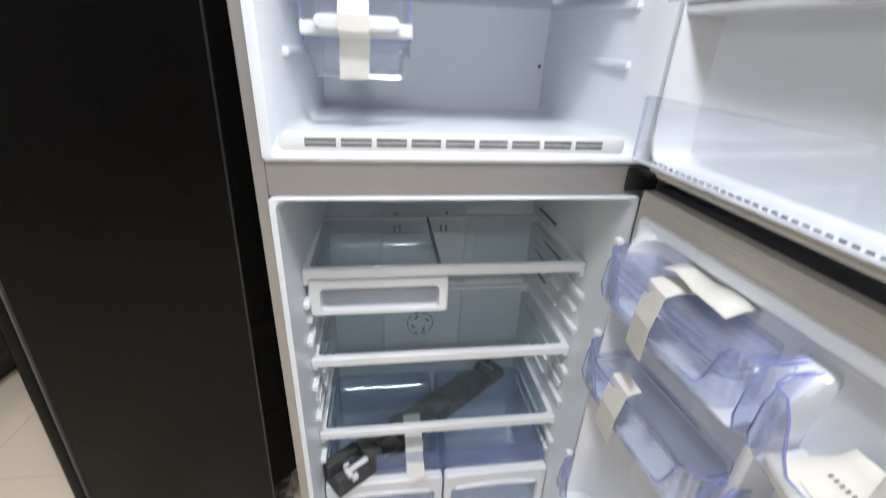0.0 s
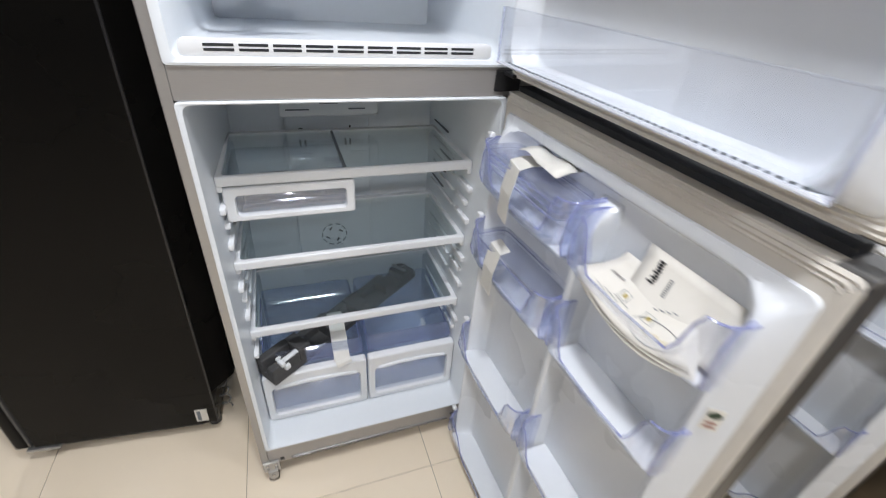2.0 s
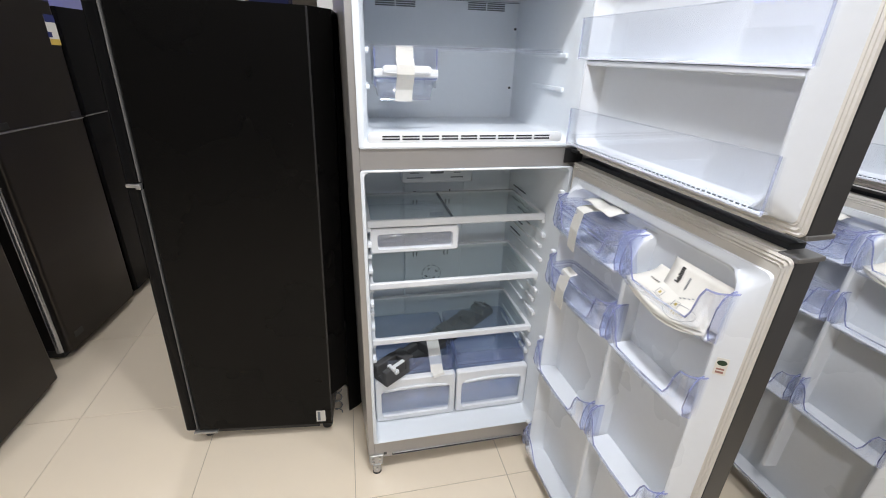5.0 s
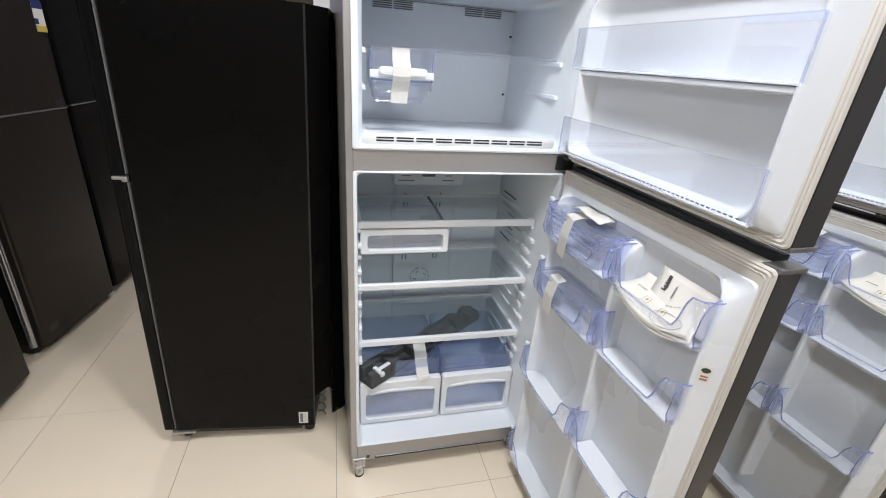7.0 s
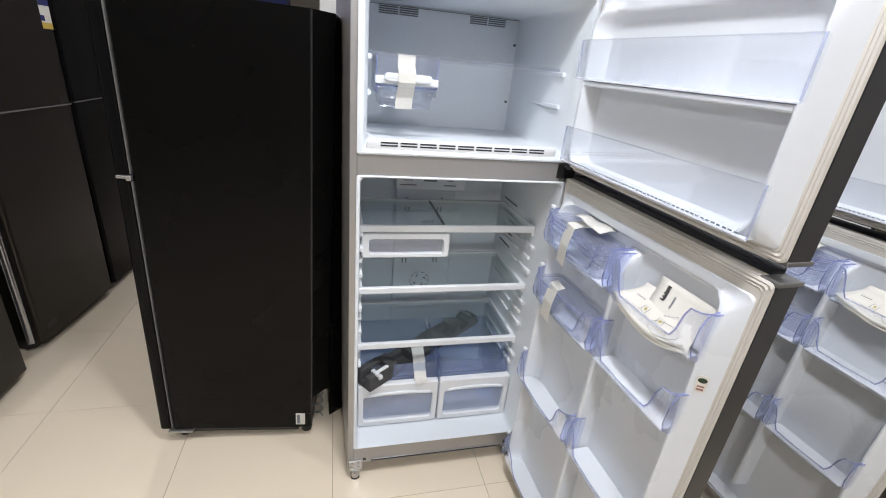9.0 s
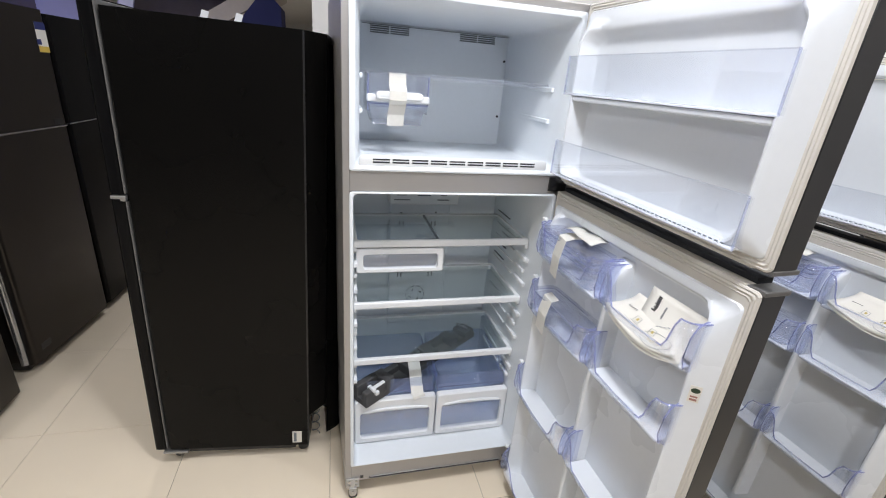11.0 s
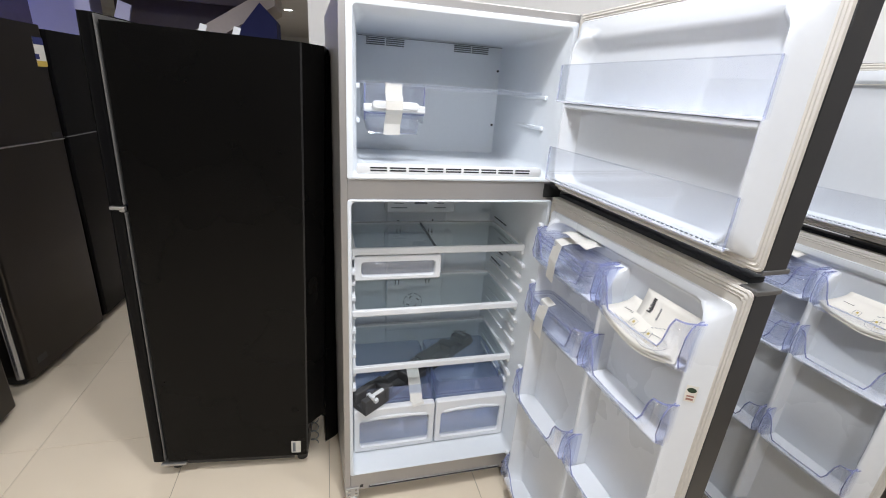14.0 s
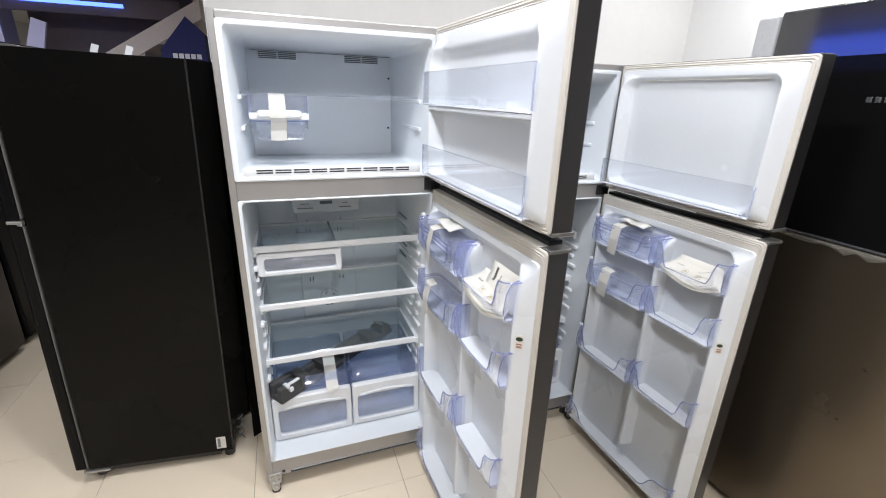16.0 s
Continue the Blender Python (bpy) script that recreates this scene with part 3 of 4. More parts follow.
    lh = part("lamp_housing", loft(B(), [XZ(rr(0.193, 0.484, 1.084 * k, ZR1 - 0.024, 0.008), 0.484), XZ(rr(0.193, 0.484, 1.084 * k, ZR1 - 0.024, 0.008), 0.425), XZ(rr(0.198, 0.479, 1.089 * k, ZR1 - 0.028, 0.007), 0.420)], cap1=True), M_WHITE, f,
              "white control and lamp housing high on the back wall", smooth=True)
    for x0, x1, z0, z1 in ((0.212, 0.278, 1.104, 1.108), (0.392, 0.442, 1.104, 1.108), (0.308, 0.362, 1.122, 1.136), (0.225, 0.262, 1.124, 1.127), (0.404, 0.432, 1.124, 1.127)):
        part("marking_bar", box(B(), x0, x1, 0.4185, 0.422, z0 * k, z1 * k), M_SLOT, lh)
    for x in (0.245, 0.418):
        part("dial", cyl(B(), (x, 0.415, 1.147 * k), 0.014, 0.007, "y", 20), M_WHITE, lh)
    # ribs that carry the shelves
    for side, x in ((1, 0.036), (-1, xw - 0.013)):
        for j, z in enumerate((1.005, 0.955, 0.905, 0.855, 0.768, 0.72, 0.67, 0.62, 0.525, 0.47, 0.42)):
            bm = B()
            rail_rib(bm, x, side, z * k, 0.095 if j % 2 else 0.115, 0.19, 0.014, 0.016)
            rail_rib(bm, x + side * 0.004, side, z * k, 0.22, 0.43, 0.010, 0.007)
            part("shelf_rib", bm, M_WHITE, lr, smooth=True)
    for z, y0, y1 in ((1.06, 0.30, 0.43), (0.985, 0.24, 0.36), (0.93, 0.30, 0.42), (0.875, 0.31, 0.42)):
        part("wall_slit", box(B(), xw - 0.0245, xw - 0.015, y0, y1, z * k, z * k + 0.004, 0.001), M_SLOT, lr)
    # shelves
    for z, y, half in ((1.034, 0.120, True), (0.796, 0.116, False), (0.553, 0.117, False)):
        z *= k
        x0, x1 = 0.037, xw - 0.016
        sh = part("shelf", ring_xy(x0, x1, y, 0.440, 0.030, z - 0.012, z + 0.008), M_WHITE, f, "white-framed glass shelf", smooth=False)
        part("front_bar", box(B(), x0, x1, y - 0.008, y + 0.004, z - 0.014, z + 0.012, 0.005, 3), M_WHITE, sh)
        if half:
            part("middle_bar", box(B(), 0.334, 0.341, y + 0.006, 0.435, z - 0.002, z + 0.0075, 0.002), M_SLOT, sh, "thin grey joint between the two panes")
        part("glass_pane", box(B(), x0 + 0.012, x1 - 0.012, y + 0.005, 0.435, z + 0.001, z + 0.0055), C_GLASS, sh)
    # meat drawer under the top shelf
    dz0, dz1 = 0.922 * k, 1.013 * k
    c0, c1 = 0.046, 0.357
    dr = part("chiller_drawer", loft(B(), [XZ(rr(c0, c1, dz0, dz1, 0.008), 0.136), XZ(rr(c0, c1, dz0, dz1, 0.009), 0.122), XZ(rr(c0 + 0.004, c1 - 0.004, dz0 + 0.004, dz1 - 0.004, 0.008), 0.118),
                                           XZ(rr(c0 + 0.024, c1 - 0.020, dz0 + 0.014, dz1 - 0.020, 0.012), 0.118), XZ(rr(c0 + 0.026, c1 - 0.022, dz0 + 0.016, dz1 - 0.022, 0.011), 0.136)], closed=True), M_WHITE, f, "white-framed small drawer with a clear window", smooth=True)
    noshadow(part("window", box(B(), c0 + 0.02, c1 - 0.016, 0.128, 0.131, dz0 + 0.012, dz1 - 0.018), C_CLEAR, dr))
    noshadow(solid(part("drawer_tray", loft(B(), [XY(rr(c0 + 0.008, c1 - 0.008, 0.138, 0.40, 0.015), dz1 - 0.006), XY(rr(c0 + 0.014, c1 - 0.014, 0.138, 0.395, 0.015), dz0 + 0.006)], cap1=True), C_CLEAR, dr, smooth=True), 0.003))
    for y in (0.20, 0.27, 0.34):
        noshadow(part("tray_ridge", tube(B(), [(c0 + 0.02, y, dz0 + 0.010), (c1 - 0.02, y, dz0 + 0.010)], 0.004, 6), C_BLUE, dr, smooth=True))
    # vegetable drawers
    mid = 0.5 * (0.036 + xw - 0.012) + 0.01
    for x0, x1 in ((0.040, mid - 0.003), (mid + 0.003, xw - 0.016)):
        z0, z1 = 0.170 * k, 0.378 * k
        cr = part("crisper_drawer", loft(B(), [XZ(rr(x0, x1, z0, z1, 0.010), 0.118), XZ(rr(x0, x1, z0, z1, 0.010), 0.098), XZ(rr(x0 + 0.004, x1 - 0.004, z0 + 0.004, z1 - 0.004, 0.009), 0.093),
                                               XZ(rr(x0 + 0.021, x1 - 0.021, z0 + 0.022, z1 - 0.054, 0.016), 0.093), XZ(rr(x0 + 0.023, x1 - 0.023, z0 + 0.024, z1 - 0.056, 0.014), 0.106)], closed=True), M_WHITE, f,
                  "white-framed vegetable drawer with a blue clear window", smooth=True)
        part("grip", tube(B(), [(x0 + 0.035 + (x1 - x0 - 0.07) * i / 10, 0.094 - 0.006 * math.sin(math.pi * i / 10), z1 - 0.052 + 0.014 * math.sin(math.pi * i / 10)) for i in range(11)], 0.006, 8), M_WHITE, cr, smooth=True)
        noshadow(part("window", box(B(), x0 + 0.019, x1 - 0.019, 0.1015, 0.1055, z0 + 0.020, z1 - 0.050), C_WINDOW, cr))
        noshadow(solid(part("drawer_tub", loft(B(), [XY(rr(x0 + 0.006, x1 - 0.006, 0.122, 0.445, 0.02), z1 + 0.075 * k), XY(rr(x0 + 0.008, x1 - 0.008, 0.122, 0.435, 0.02), z0 + 0.02), XY(rr(x0 + 0.02, x1 - 0.02, 0.135, 0.39, 0.02), z0 + 0.006)], cap1=True),
                            C_CRISPER, cr, "blue clear plastic tub", smooth=True), 0.003))
        noshadow(part("tub_rim", tube(B(), [(x0 + 0.008, 0.40, z1 + 0.075 * k), (x0 + 0.008, 0.125, z1 + 0.012), (x1 - 0.008, 0.125, z1 + 0.012), (x1 - 0.008, 0.40, z1 + 0.075 * k)], 0.003, 6), C_EDGE, cr))
    # ---- doors
    xi = W - 0.038
    ye, yh = -(W + 0.022), -0.022
    for up in (True, False):
        z0, z1 = ((1.297, 1.802) if up else (0.060, 1.262))
        z0, z1 = z0 * k, z1 * k
        d = part("freezer_door" if up else "refrigerator_door", loft(B(), [YZ(rr(ye + 0.05, yh - 0.04, z0 + 0.022, z1 - 0.05, 0.01), xi + 0.0075), YZ(rr(ye + 0.002, yh - 0.002, z0 + 0.002, z1 - 0.002, 0.005), xi + 0.0065), YZ(rr(ye, yh, z0, z1, 0.006), xi + 0.009),
                                                                     YZ(rr(ye, yh, z0, z1, 0.006), xi + 0.061), YZ(rr(ye + 0.006, yh - 0.006, z0 + 0.006, z1 - 0.006, 0.006), xi + 0.067)], cap1=True), M_DARKSKIN, f, "open door, dark grey skin outside", smooth=True)
        d.matrix_basis = door_turn(W)
        part("inner_frame", loft(B(), [YZ(rr(ye + 0.06, yh - 0.05, z0 + 0.024, z1 - 0.06, 0.01), xi + 0.002), YZ(rr(ye + 0.004, yh - 0.004, z0 + 0.004, z1 - 0.004, 0.006), xi + 0.002), YZ(rr(ye + 0.004, yh - 0.004, z0 + 0.004, z1 - 0.004, 0.006), xi + 0.0062)]), M_GASKET, d, "off-white inner door frame")
        # folded rubber seal
        for a, b, c in ((-0.001, 0.0050, 0.0046), (0.0055, 0.0044, 0.0048), (0.0120, 0.0050, 0.0046)):
            lp = YZ(rr(ye + 0.006 + a, yh - 0.006 - a, z0 + 0.007 + a, z1 - 0.007 - a, 0.008), xi + b)
            part("seal_fold", tube(B(), lp + lp[:1], c, 6), M_GASKET, d, "cream rubber seal", smooth=True)
        for zc in ((z0,) if up else (z1,)):
            s = -1 if up else 1
            part("end_cap", box(B(), xi + 0.006, xi + 0.070, ye - 0.0025, ye + 0.035, zc + s * 0.0015, zc - s * 0.008, 0.002), M_CAP, d, "grey corner cap")
        part("edge_lip", box(B(), xi + 0.0035, xi + 0.0285, ye + 0.0355, yh, z0 - 0.0015 if up else z1 - 0.004, z0 + 0.004 if up else z1 + 0.0015, 0.001), M_GASKET, d, "beige inner edge")
        # strip reaches past the door edge as black filler for the gap's shadow
        part("edge_strip", box(B(), xi + 0.029, xi + 0.069, ye + 0.0355, yh, z0 - 0.009 if up else z1 - 0.004, z0 + 0.004 if up else z1 + 0.012, 0.001), M_DARK, d, "black edge strip, extended to fill the shadowed gap between the doors")
        # trim stands out further, so it also draws the door's dark floor shadow
        part("bottom_trim", box(B(), xi - 0.010, xi + 0.064, ye + 0.004, yh - 0.004, z0 - 0.010, z0 + 0.0035, 0.002), M_CAP, d, "dark trim under the door, also standing for its shadow on the floor") if not up else None
        # moulded lining: a flat margin, a tall rounded fin at each end, a sunk middle
        a0, a1 = ye + 0.019, yh - 0.012
        q0, q1 = z0 + 0.020, z1 - (0.020 if up else 0.038)
        xs = xi - 0.042
        ln = part("door_liner", door_lining(a0, a1, q0, q1, xi, xs + 0.004, (1.2 if main else 0.7) if up else 0.5), M_LINER_DOOR, d, "glossy white moulded lining with a rounded fin at each end", smooth=True)
        if up:
            zs = [1.328 * k, 1.562 * k] if main else [1.328 * k]
            for zb in zs:
                if zb > 1.4 * k:
                    part("ledge", box(B(), xs + 0.006, xi + 0.018, a0 + 0.040, a1 - 0.034, zb - 0.018, zb - 0.004, 0.004), M_LINER_DOOR, ln)
                bn = part("door_bin", box(B(), xs - 0.003, xs - 0.0005, a0 + 0.030, a1 - 0.004, zb, zb + 0.100 * k, 0.001), C_FRONT, d, "clear plastic bin front")
                noshadow(bn)
                for y in (a0 + 0.030, a1 - 0.004):
                    noshadow(part("bin_edge", tube(B(), [(xs - 0.002, y, zb + 0.100 * k), (xs - 0.002, y, zb)], 0.0026, 6), C_RIM, bn, smooth=True))
                # white line of reflected light, made as a pale bar
                noshadow(part("bin_lip", tube(B(), [(xs - 0.002, a0 + 0.030, zb), (xs - 0.002, a1 - 0.004, zb)], 0.0030, 8), C_GLINT, bn, "rounded lower edge with its white highlight in the colour", smooth=True))
                noshadow(part("bin_rim", tube(B(), [(xs, a0 + 0.030, zb + 0.100 * k), (xs, a1 - 0.004, zb + 0.100 * k)], 0.0016, 6), C_CLEAR, bn))
                for y in (a0 + 0.030, a1 - 0.004):
                    noshadow(part("bin_end", box(B(), xs, xs + 0.045, y - 0.001, y + 0.001, zb, zb + 0.098 * k), C_FRONT, bn))
                part("bin_base", box(B(), xs + 0.003, xi + 0.015, a0 + 0.036, a1 - 0.034, zb - 0.003, zb + 0.002, 0.001), M_LINER_DOOR, bn)
                if zb < 1.4 * k:
                    for i in range(46):
                        y = a0 + 0.05 + (a1 - a0 - 0.09) * i / 46
                        part("ridge", box(B(), xs - 0.0025, xs - 0.0005, y, y + 0.007, zb + 0.004, zb + 0.007), M_SLOT, bn)
        else:
            ym = 0.5 * (a0 + a1) - 0.018
            part("middle_rib", door_rib(xi + 0.016, xs + 0.006, ym, 0.19 * k, q1 - 0.045), M_LINER_DOOR, ln, smooth=True)
            hb, ob_ = a1 - 0.024, a0 + 0.030
            for zb in (1.056, 0.852, 0.506):
                door_bin(d, hb, ym + 0.006, zb * k, 0.118 * k, 0.033 * k, xi + 0.016, xs - 0.024)
            for zb in (1.054, 0.858, 0.512):
                door_bin(d, ym - 0.006, ob_, zb * k, 0.116 * k, 0.033 * k, xi + 0.016, xs - 0.024)
            door_bin(d, hb, ob_, 0.096 * k, 0.115 * k, 0.033 * k, xi + 0.016, xs - 0.024)
            for y in (hb + 0.008,):
                for zz in (1.172, 0.968, 0.62, 0.21):
                    part("bin_lug", box(B(), xs - 0.010, xs + 0.004, y - 0.012, y + 0.004, zz * k, zz * k + 0.012, 0.003), M_WHITE, ln)
            zc = (0.990 if main else 0.847) * k
            sk = part("sticker", box(B(), -0.0010, 0.0, -0.011, 0.011, 0.0, 0.040), M_PAPER, d, "small white sticker with a green oval")
            sk.matrix_basis = pose(xi - 0.0235, a0 + 0.0205, zc, 0, 0, 54)
            part("oval", loft(B(), [[(x, 0.009 * math.cos(2 * math.pi * i / 20), 0.029 + 0.0060 * math.sin(2 * math.pi * i / 20)) for i in range(20)] for x in (-0.0016, -0.0009)], True, False), M_GREEN, sk)
            part("print_mark", box(box(B(), -0.0014, -0.0008, -0.007, 0.007, 0.012, 0.016), -0.0014, -0.0008, -0.007, 0.007, 0.004, 0.009), M_RED, sk)
    return f


def ring_xy(x0, x1, y0, y1, w, z0, z1):
    bm = B()
    o, i = rr(x0, x1, y0, y1, 0.012), rr(x0 + 0.014, x1 - 0.014, y0 + 0.012, y1 - 0.02, 0.01)
    return loft(bm, [XY(o, z0), XY(o, z1), XY(i, z1), XY(i, z0)], closed=True)


main_fridge = open_fridge("refrigerator", "silver top-freezer refrigerator with both doors open, empty shelves", pose(0, 0, 0), 0.72, 1.0, True)
next_fridge = open_fridge("refrigerator", "smaller silver refrigerator with open doors beside the first", pose(0.814, 0.0, 0), 0.69, 0.957, False)


# ---- what lies inside the open refrigerators
def ice_maker(m):
    t = thing("ice_maker", "clear blue twist ice maker taped shut under the freezer shelf", "ice maker", m)
    bm = B()
    box(bm, 0.000, 0.003, 0, 0.20, 0.035, 0.145), box(bm, 0.182, 0.185, 0, 0.20, 0.035, 0.145), box(bm, 0.003, 0.182, 0.197, 0.20, 0.035, 0.145), box(bm, 0.0035, 0.1815, 0.0, 0.003, 0.092, 0.145)
    noshadow(part("holder", bm, C_CLEAR, t))
    noshadow(part("holder_edge", tube(tube(tube(B(), [(0.0, -0.001, 0.145), (0.0, -0.001, 0.04)], 0.0022, 6), [(0.185, -0.001, 0.145), (0.185, -0.001, 0.06)], 0.0022, 6), [(0, -0.001, 0.060), (0.185, -0.001, 0.060)], 0.002, 6), C_EDGE, t))
    tr = part("tray_front", box(B(), -0.004, 0.189, -0.012, 0.004, 0.066, 0.088, 0.004), M_WHITE, t, "white twist tray front")
    part("tray_knob", loft(B(), [XZ(rr(0.022, 0.165, 0.074, 0.098, 0.011), -0.012), XZ(rr(0.022, 0.165, 0.074, 0.098, 0.011), -0.026), XZ(rr(0.028, 0.159, 0.078, 0.094, 0.007), -0.030)], cap1=True), M_WHITE, tr, smooth=True)
    noshadow(solid(part("ice_bin", loft(B(), [XY(rr(0.006, 0.179, 0.0, 0.19, 0.012), 0.055), XY(rr(0.016, 0.169, 0.006, 0.185, 0.014), 0.0)], cap1=True), C_CLEAR, t, smooth=True), 0.002))
    noshadow(part("bin_edge", tube(tube(B(), [(0.016, 0.004, 0.001), (0.169, 0.004, 0.001)], 0.0022, 6), [(0.006, -0.002, 0.055), (0.179, -0.002, 0.055)], 0.002, 6), C_CLEAR, t))
    tp = solid(part("tape", strip(B(), [(0.088, 0.02, 0.1505), (0.088, -0.004, 0.1495), (0.088, -0.006, 0.118), (0.088, -0.032, 0.100), (0.088, -0.033, 0.074), (0.089, -0.014, 0.060), (0.086, -0.004, 0.03), (0.085, 0.0, -0.004)], 0.052, (1, 0.03, 0)), M_TAPE, t, "cream strip of tape"), 0.0012)
    return t


ice_maker(pose(0.081, 0.127, 1.430))


def foam_strut(m):
    """A long notched block of packing foam."""
    t = thing("packing_strut", "long dark grey notched foam packing block lying across the drawers", "packaging", m)
    bm = B()
    L = 0.68
    box(bm, 0, L, -0.036, 0.036, 0, 0.022, 0.004)
    x = 0.0
    for w, h, y0, y1 in ((0.10, 0.055, -0.036, -0.012), (0.10, 0.060, 0.010, 0.036)):
        box(bm, 0, w, y0, y1, 0.018, h, 0.004)
    for i, (a, b) in enumerate(((0.10, 0.145), (0.22, 0.265), (0.35, 0.41), (0.50, 0.545), (0.60, 0.665))):
        box(bm, a, b, -0.036, 0.036, 0.018, 0.058 + 0.004 * (i % 2) - 0.004 * i, 0.005)
    for a, b in ((0.145, 0.22), (0.265, 0.35), (0.41, 0.50)):
        box(bm, a, b, 0.012, 0.036, 0.018, 0.046, 0.004)
    part("block", bm, M_PULP, t)
    part("clip", box(box(box(B(), 0.040, 0.058, -0.046, 0.004, 0.034, 0.048, 0.003), 0.045, 0.10, -0.034, -0.020, 0.046, 0.058, 0.003), 0.03, 0.044, -0.044, -0.020, 0.05, 0.062, 0.003), M_WHITE, t, "white plastic clip")
    part("clip", box(box(B(), 0.60, 0.612, -0.040, 0.02, 0.060, 0.066, 0.002), 0.60, 0.64, -0.02, -0.014, 0.062, 0.068, 0.002), M_ZINC, t, "grey plastic clip")
    return t


foam_strut(pose(0.060, 0.085, 0.380, 0, -2.5, 35.5) @ Matrix.Diagonal((1, 1.1, 1.25, 1)))
tp = thing("tape_strip", "cream tape holding the foam block to the drawer", "tape", pose(0, 0, 0))
solid(part("band", strip(B(), [(0.285, 0.245, 0.470), (0.286, 0.20, 0.474), (0.287, 0.165, 0.455), (0.288, 0.125, 0.415), (0.289, 0.108, 0.396), (0.289, 0.100, 0.388)], 0.050, (1, 0.05, 0)), M_TAPE, tp), 0.001)
solid(part("folded_end", strip(B(), [(0.290, 0.100, 0.391), (0.293, 0.090, 0.387), (0.296, 0.086, 0.379)], 0.05, (1, 0.25, 0.1)), M_TAPE, tp), 0.001)


def stocked_door(m, k, xs, ya, yb, full):
    """Taped boxes in the two upper bins by the hinge, and a booklet in the outer bin."""
    yc = (ya + yb) / 2
    clear_box("lidded_box", "clear blue lidded boxes stacked in the door bin", m @ pose(xs + 0.012, yc, 1.068 * k, 0, 0, 0), 0.076, 0.27, 0.102 * k, 3)
    clear_box("lidded_box", "clear blue lidded box in the second door bin", m @ pose(xs + 0.012, yc - 0.01, 0.865 * k, 0, 0, 2), 0.076, 0.26, 0.142 * k, 1)
    for zb, y, top in ((1.056 * k, yc + 0.012, 1), (0.852 * k, yc + 0.032, 0)):
        tt = thing("tape_strip", "crumpled cream tape over the clear box in the bin", "tape", m)
        h = 0.116 * k if top else 0.112 * k
        pts = [(xs + 0.045, y - 0.012, zb + h + 0.004), (xs + 0.02, y - 0.006, zb + h + 0.006), (xs - 0.005, y, zb + h + 0.005), (xs - 0.030, y, zb + h), (xs - 0.042, y, zb + 0.06 * k), (xs - 0.040, y + 0.004, zb - 0.004)]
        if not top:
            pts = pts[2:]
        solid(part("band", strip(B(), pts, 0.056, (0.2, 1, 0) if top else (0.1, 1, 0)), M_TAPE, tt, smooth=False), 0.001)
    sc = thing("tape_scrap", "crumpled scrap of cream tape on the clear boxes", "tape", m)
    bm = B()
    rows = []
    for i in range(7):
        y, z = yc + 0.035 - 0.022 * i, 1.068 * k + 0.106 * k + 0.020 + 0.003 * math.sin(i * 1.7)
        rows.append([bm.verts.new((xs - 0.012 + 0.030 * j + 0.004 * math.sin(i + j), y + 0.005 * j, z + 0.003 * math.sin(i * 0.9 + j * 2.1))) for j in range(3)])
    for a, b in zip(rows, rows[1:]):
        for j in range(2):
            bm.faces.new((a[j], a[j + 1], b[j + 1], b[j]))
    solid(part("scrap", bm, M_TAPE, sc, smooth=True), 0.001)


stocked_door(door_turn(0.72), 1.0, 0.640, -0.058, -0.385, True)
stocked_door(pose(0.814, 0, 0) @ door_turn(0.69), 0.957, 0.610, -0.058, -0.37, False)
booklet("white printed instruction sheets lying curled in the door bin", door_turn(0.72) @ pose(0.691, -0.553, 1.076), 0.245)
booklet("folded white printed sheets in the door bin of the smaller refrigerator", pose(0.814, 0, 0) @ door_turn(0.69) @ pose(0.661, -0.535, 1.036), 0.235, False)


# ---------------------------------------------------------------- closed refrigerators
def plan_prism(bm, pts, z0, z1):
    return loft(bm, [[(x, y, z0) for x, y in pts], [(x, y, z1) for x, y in pts]], True, True)


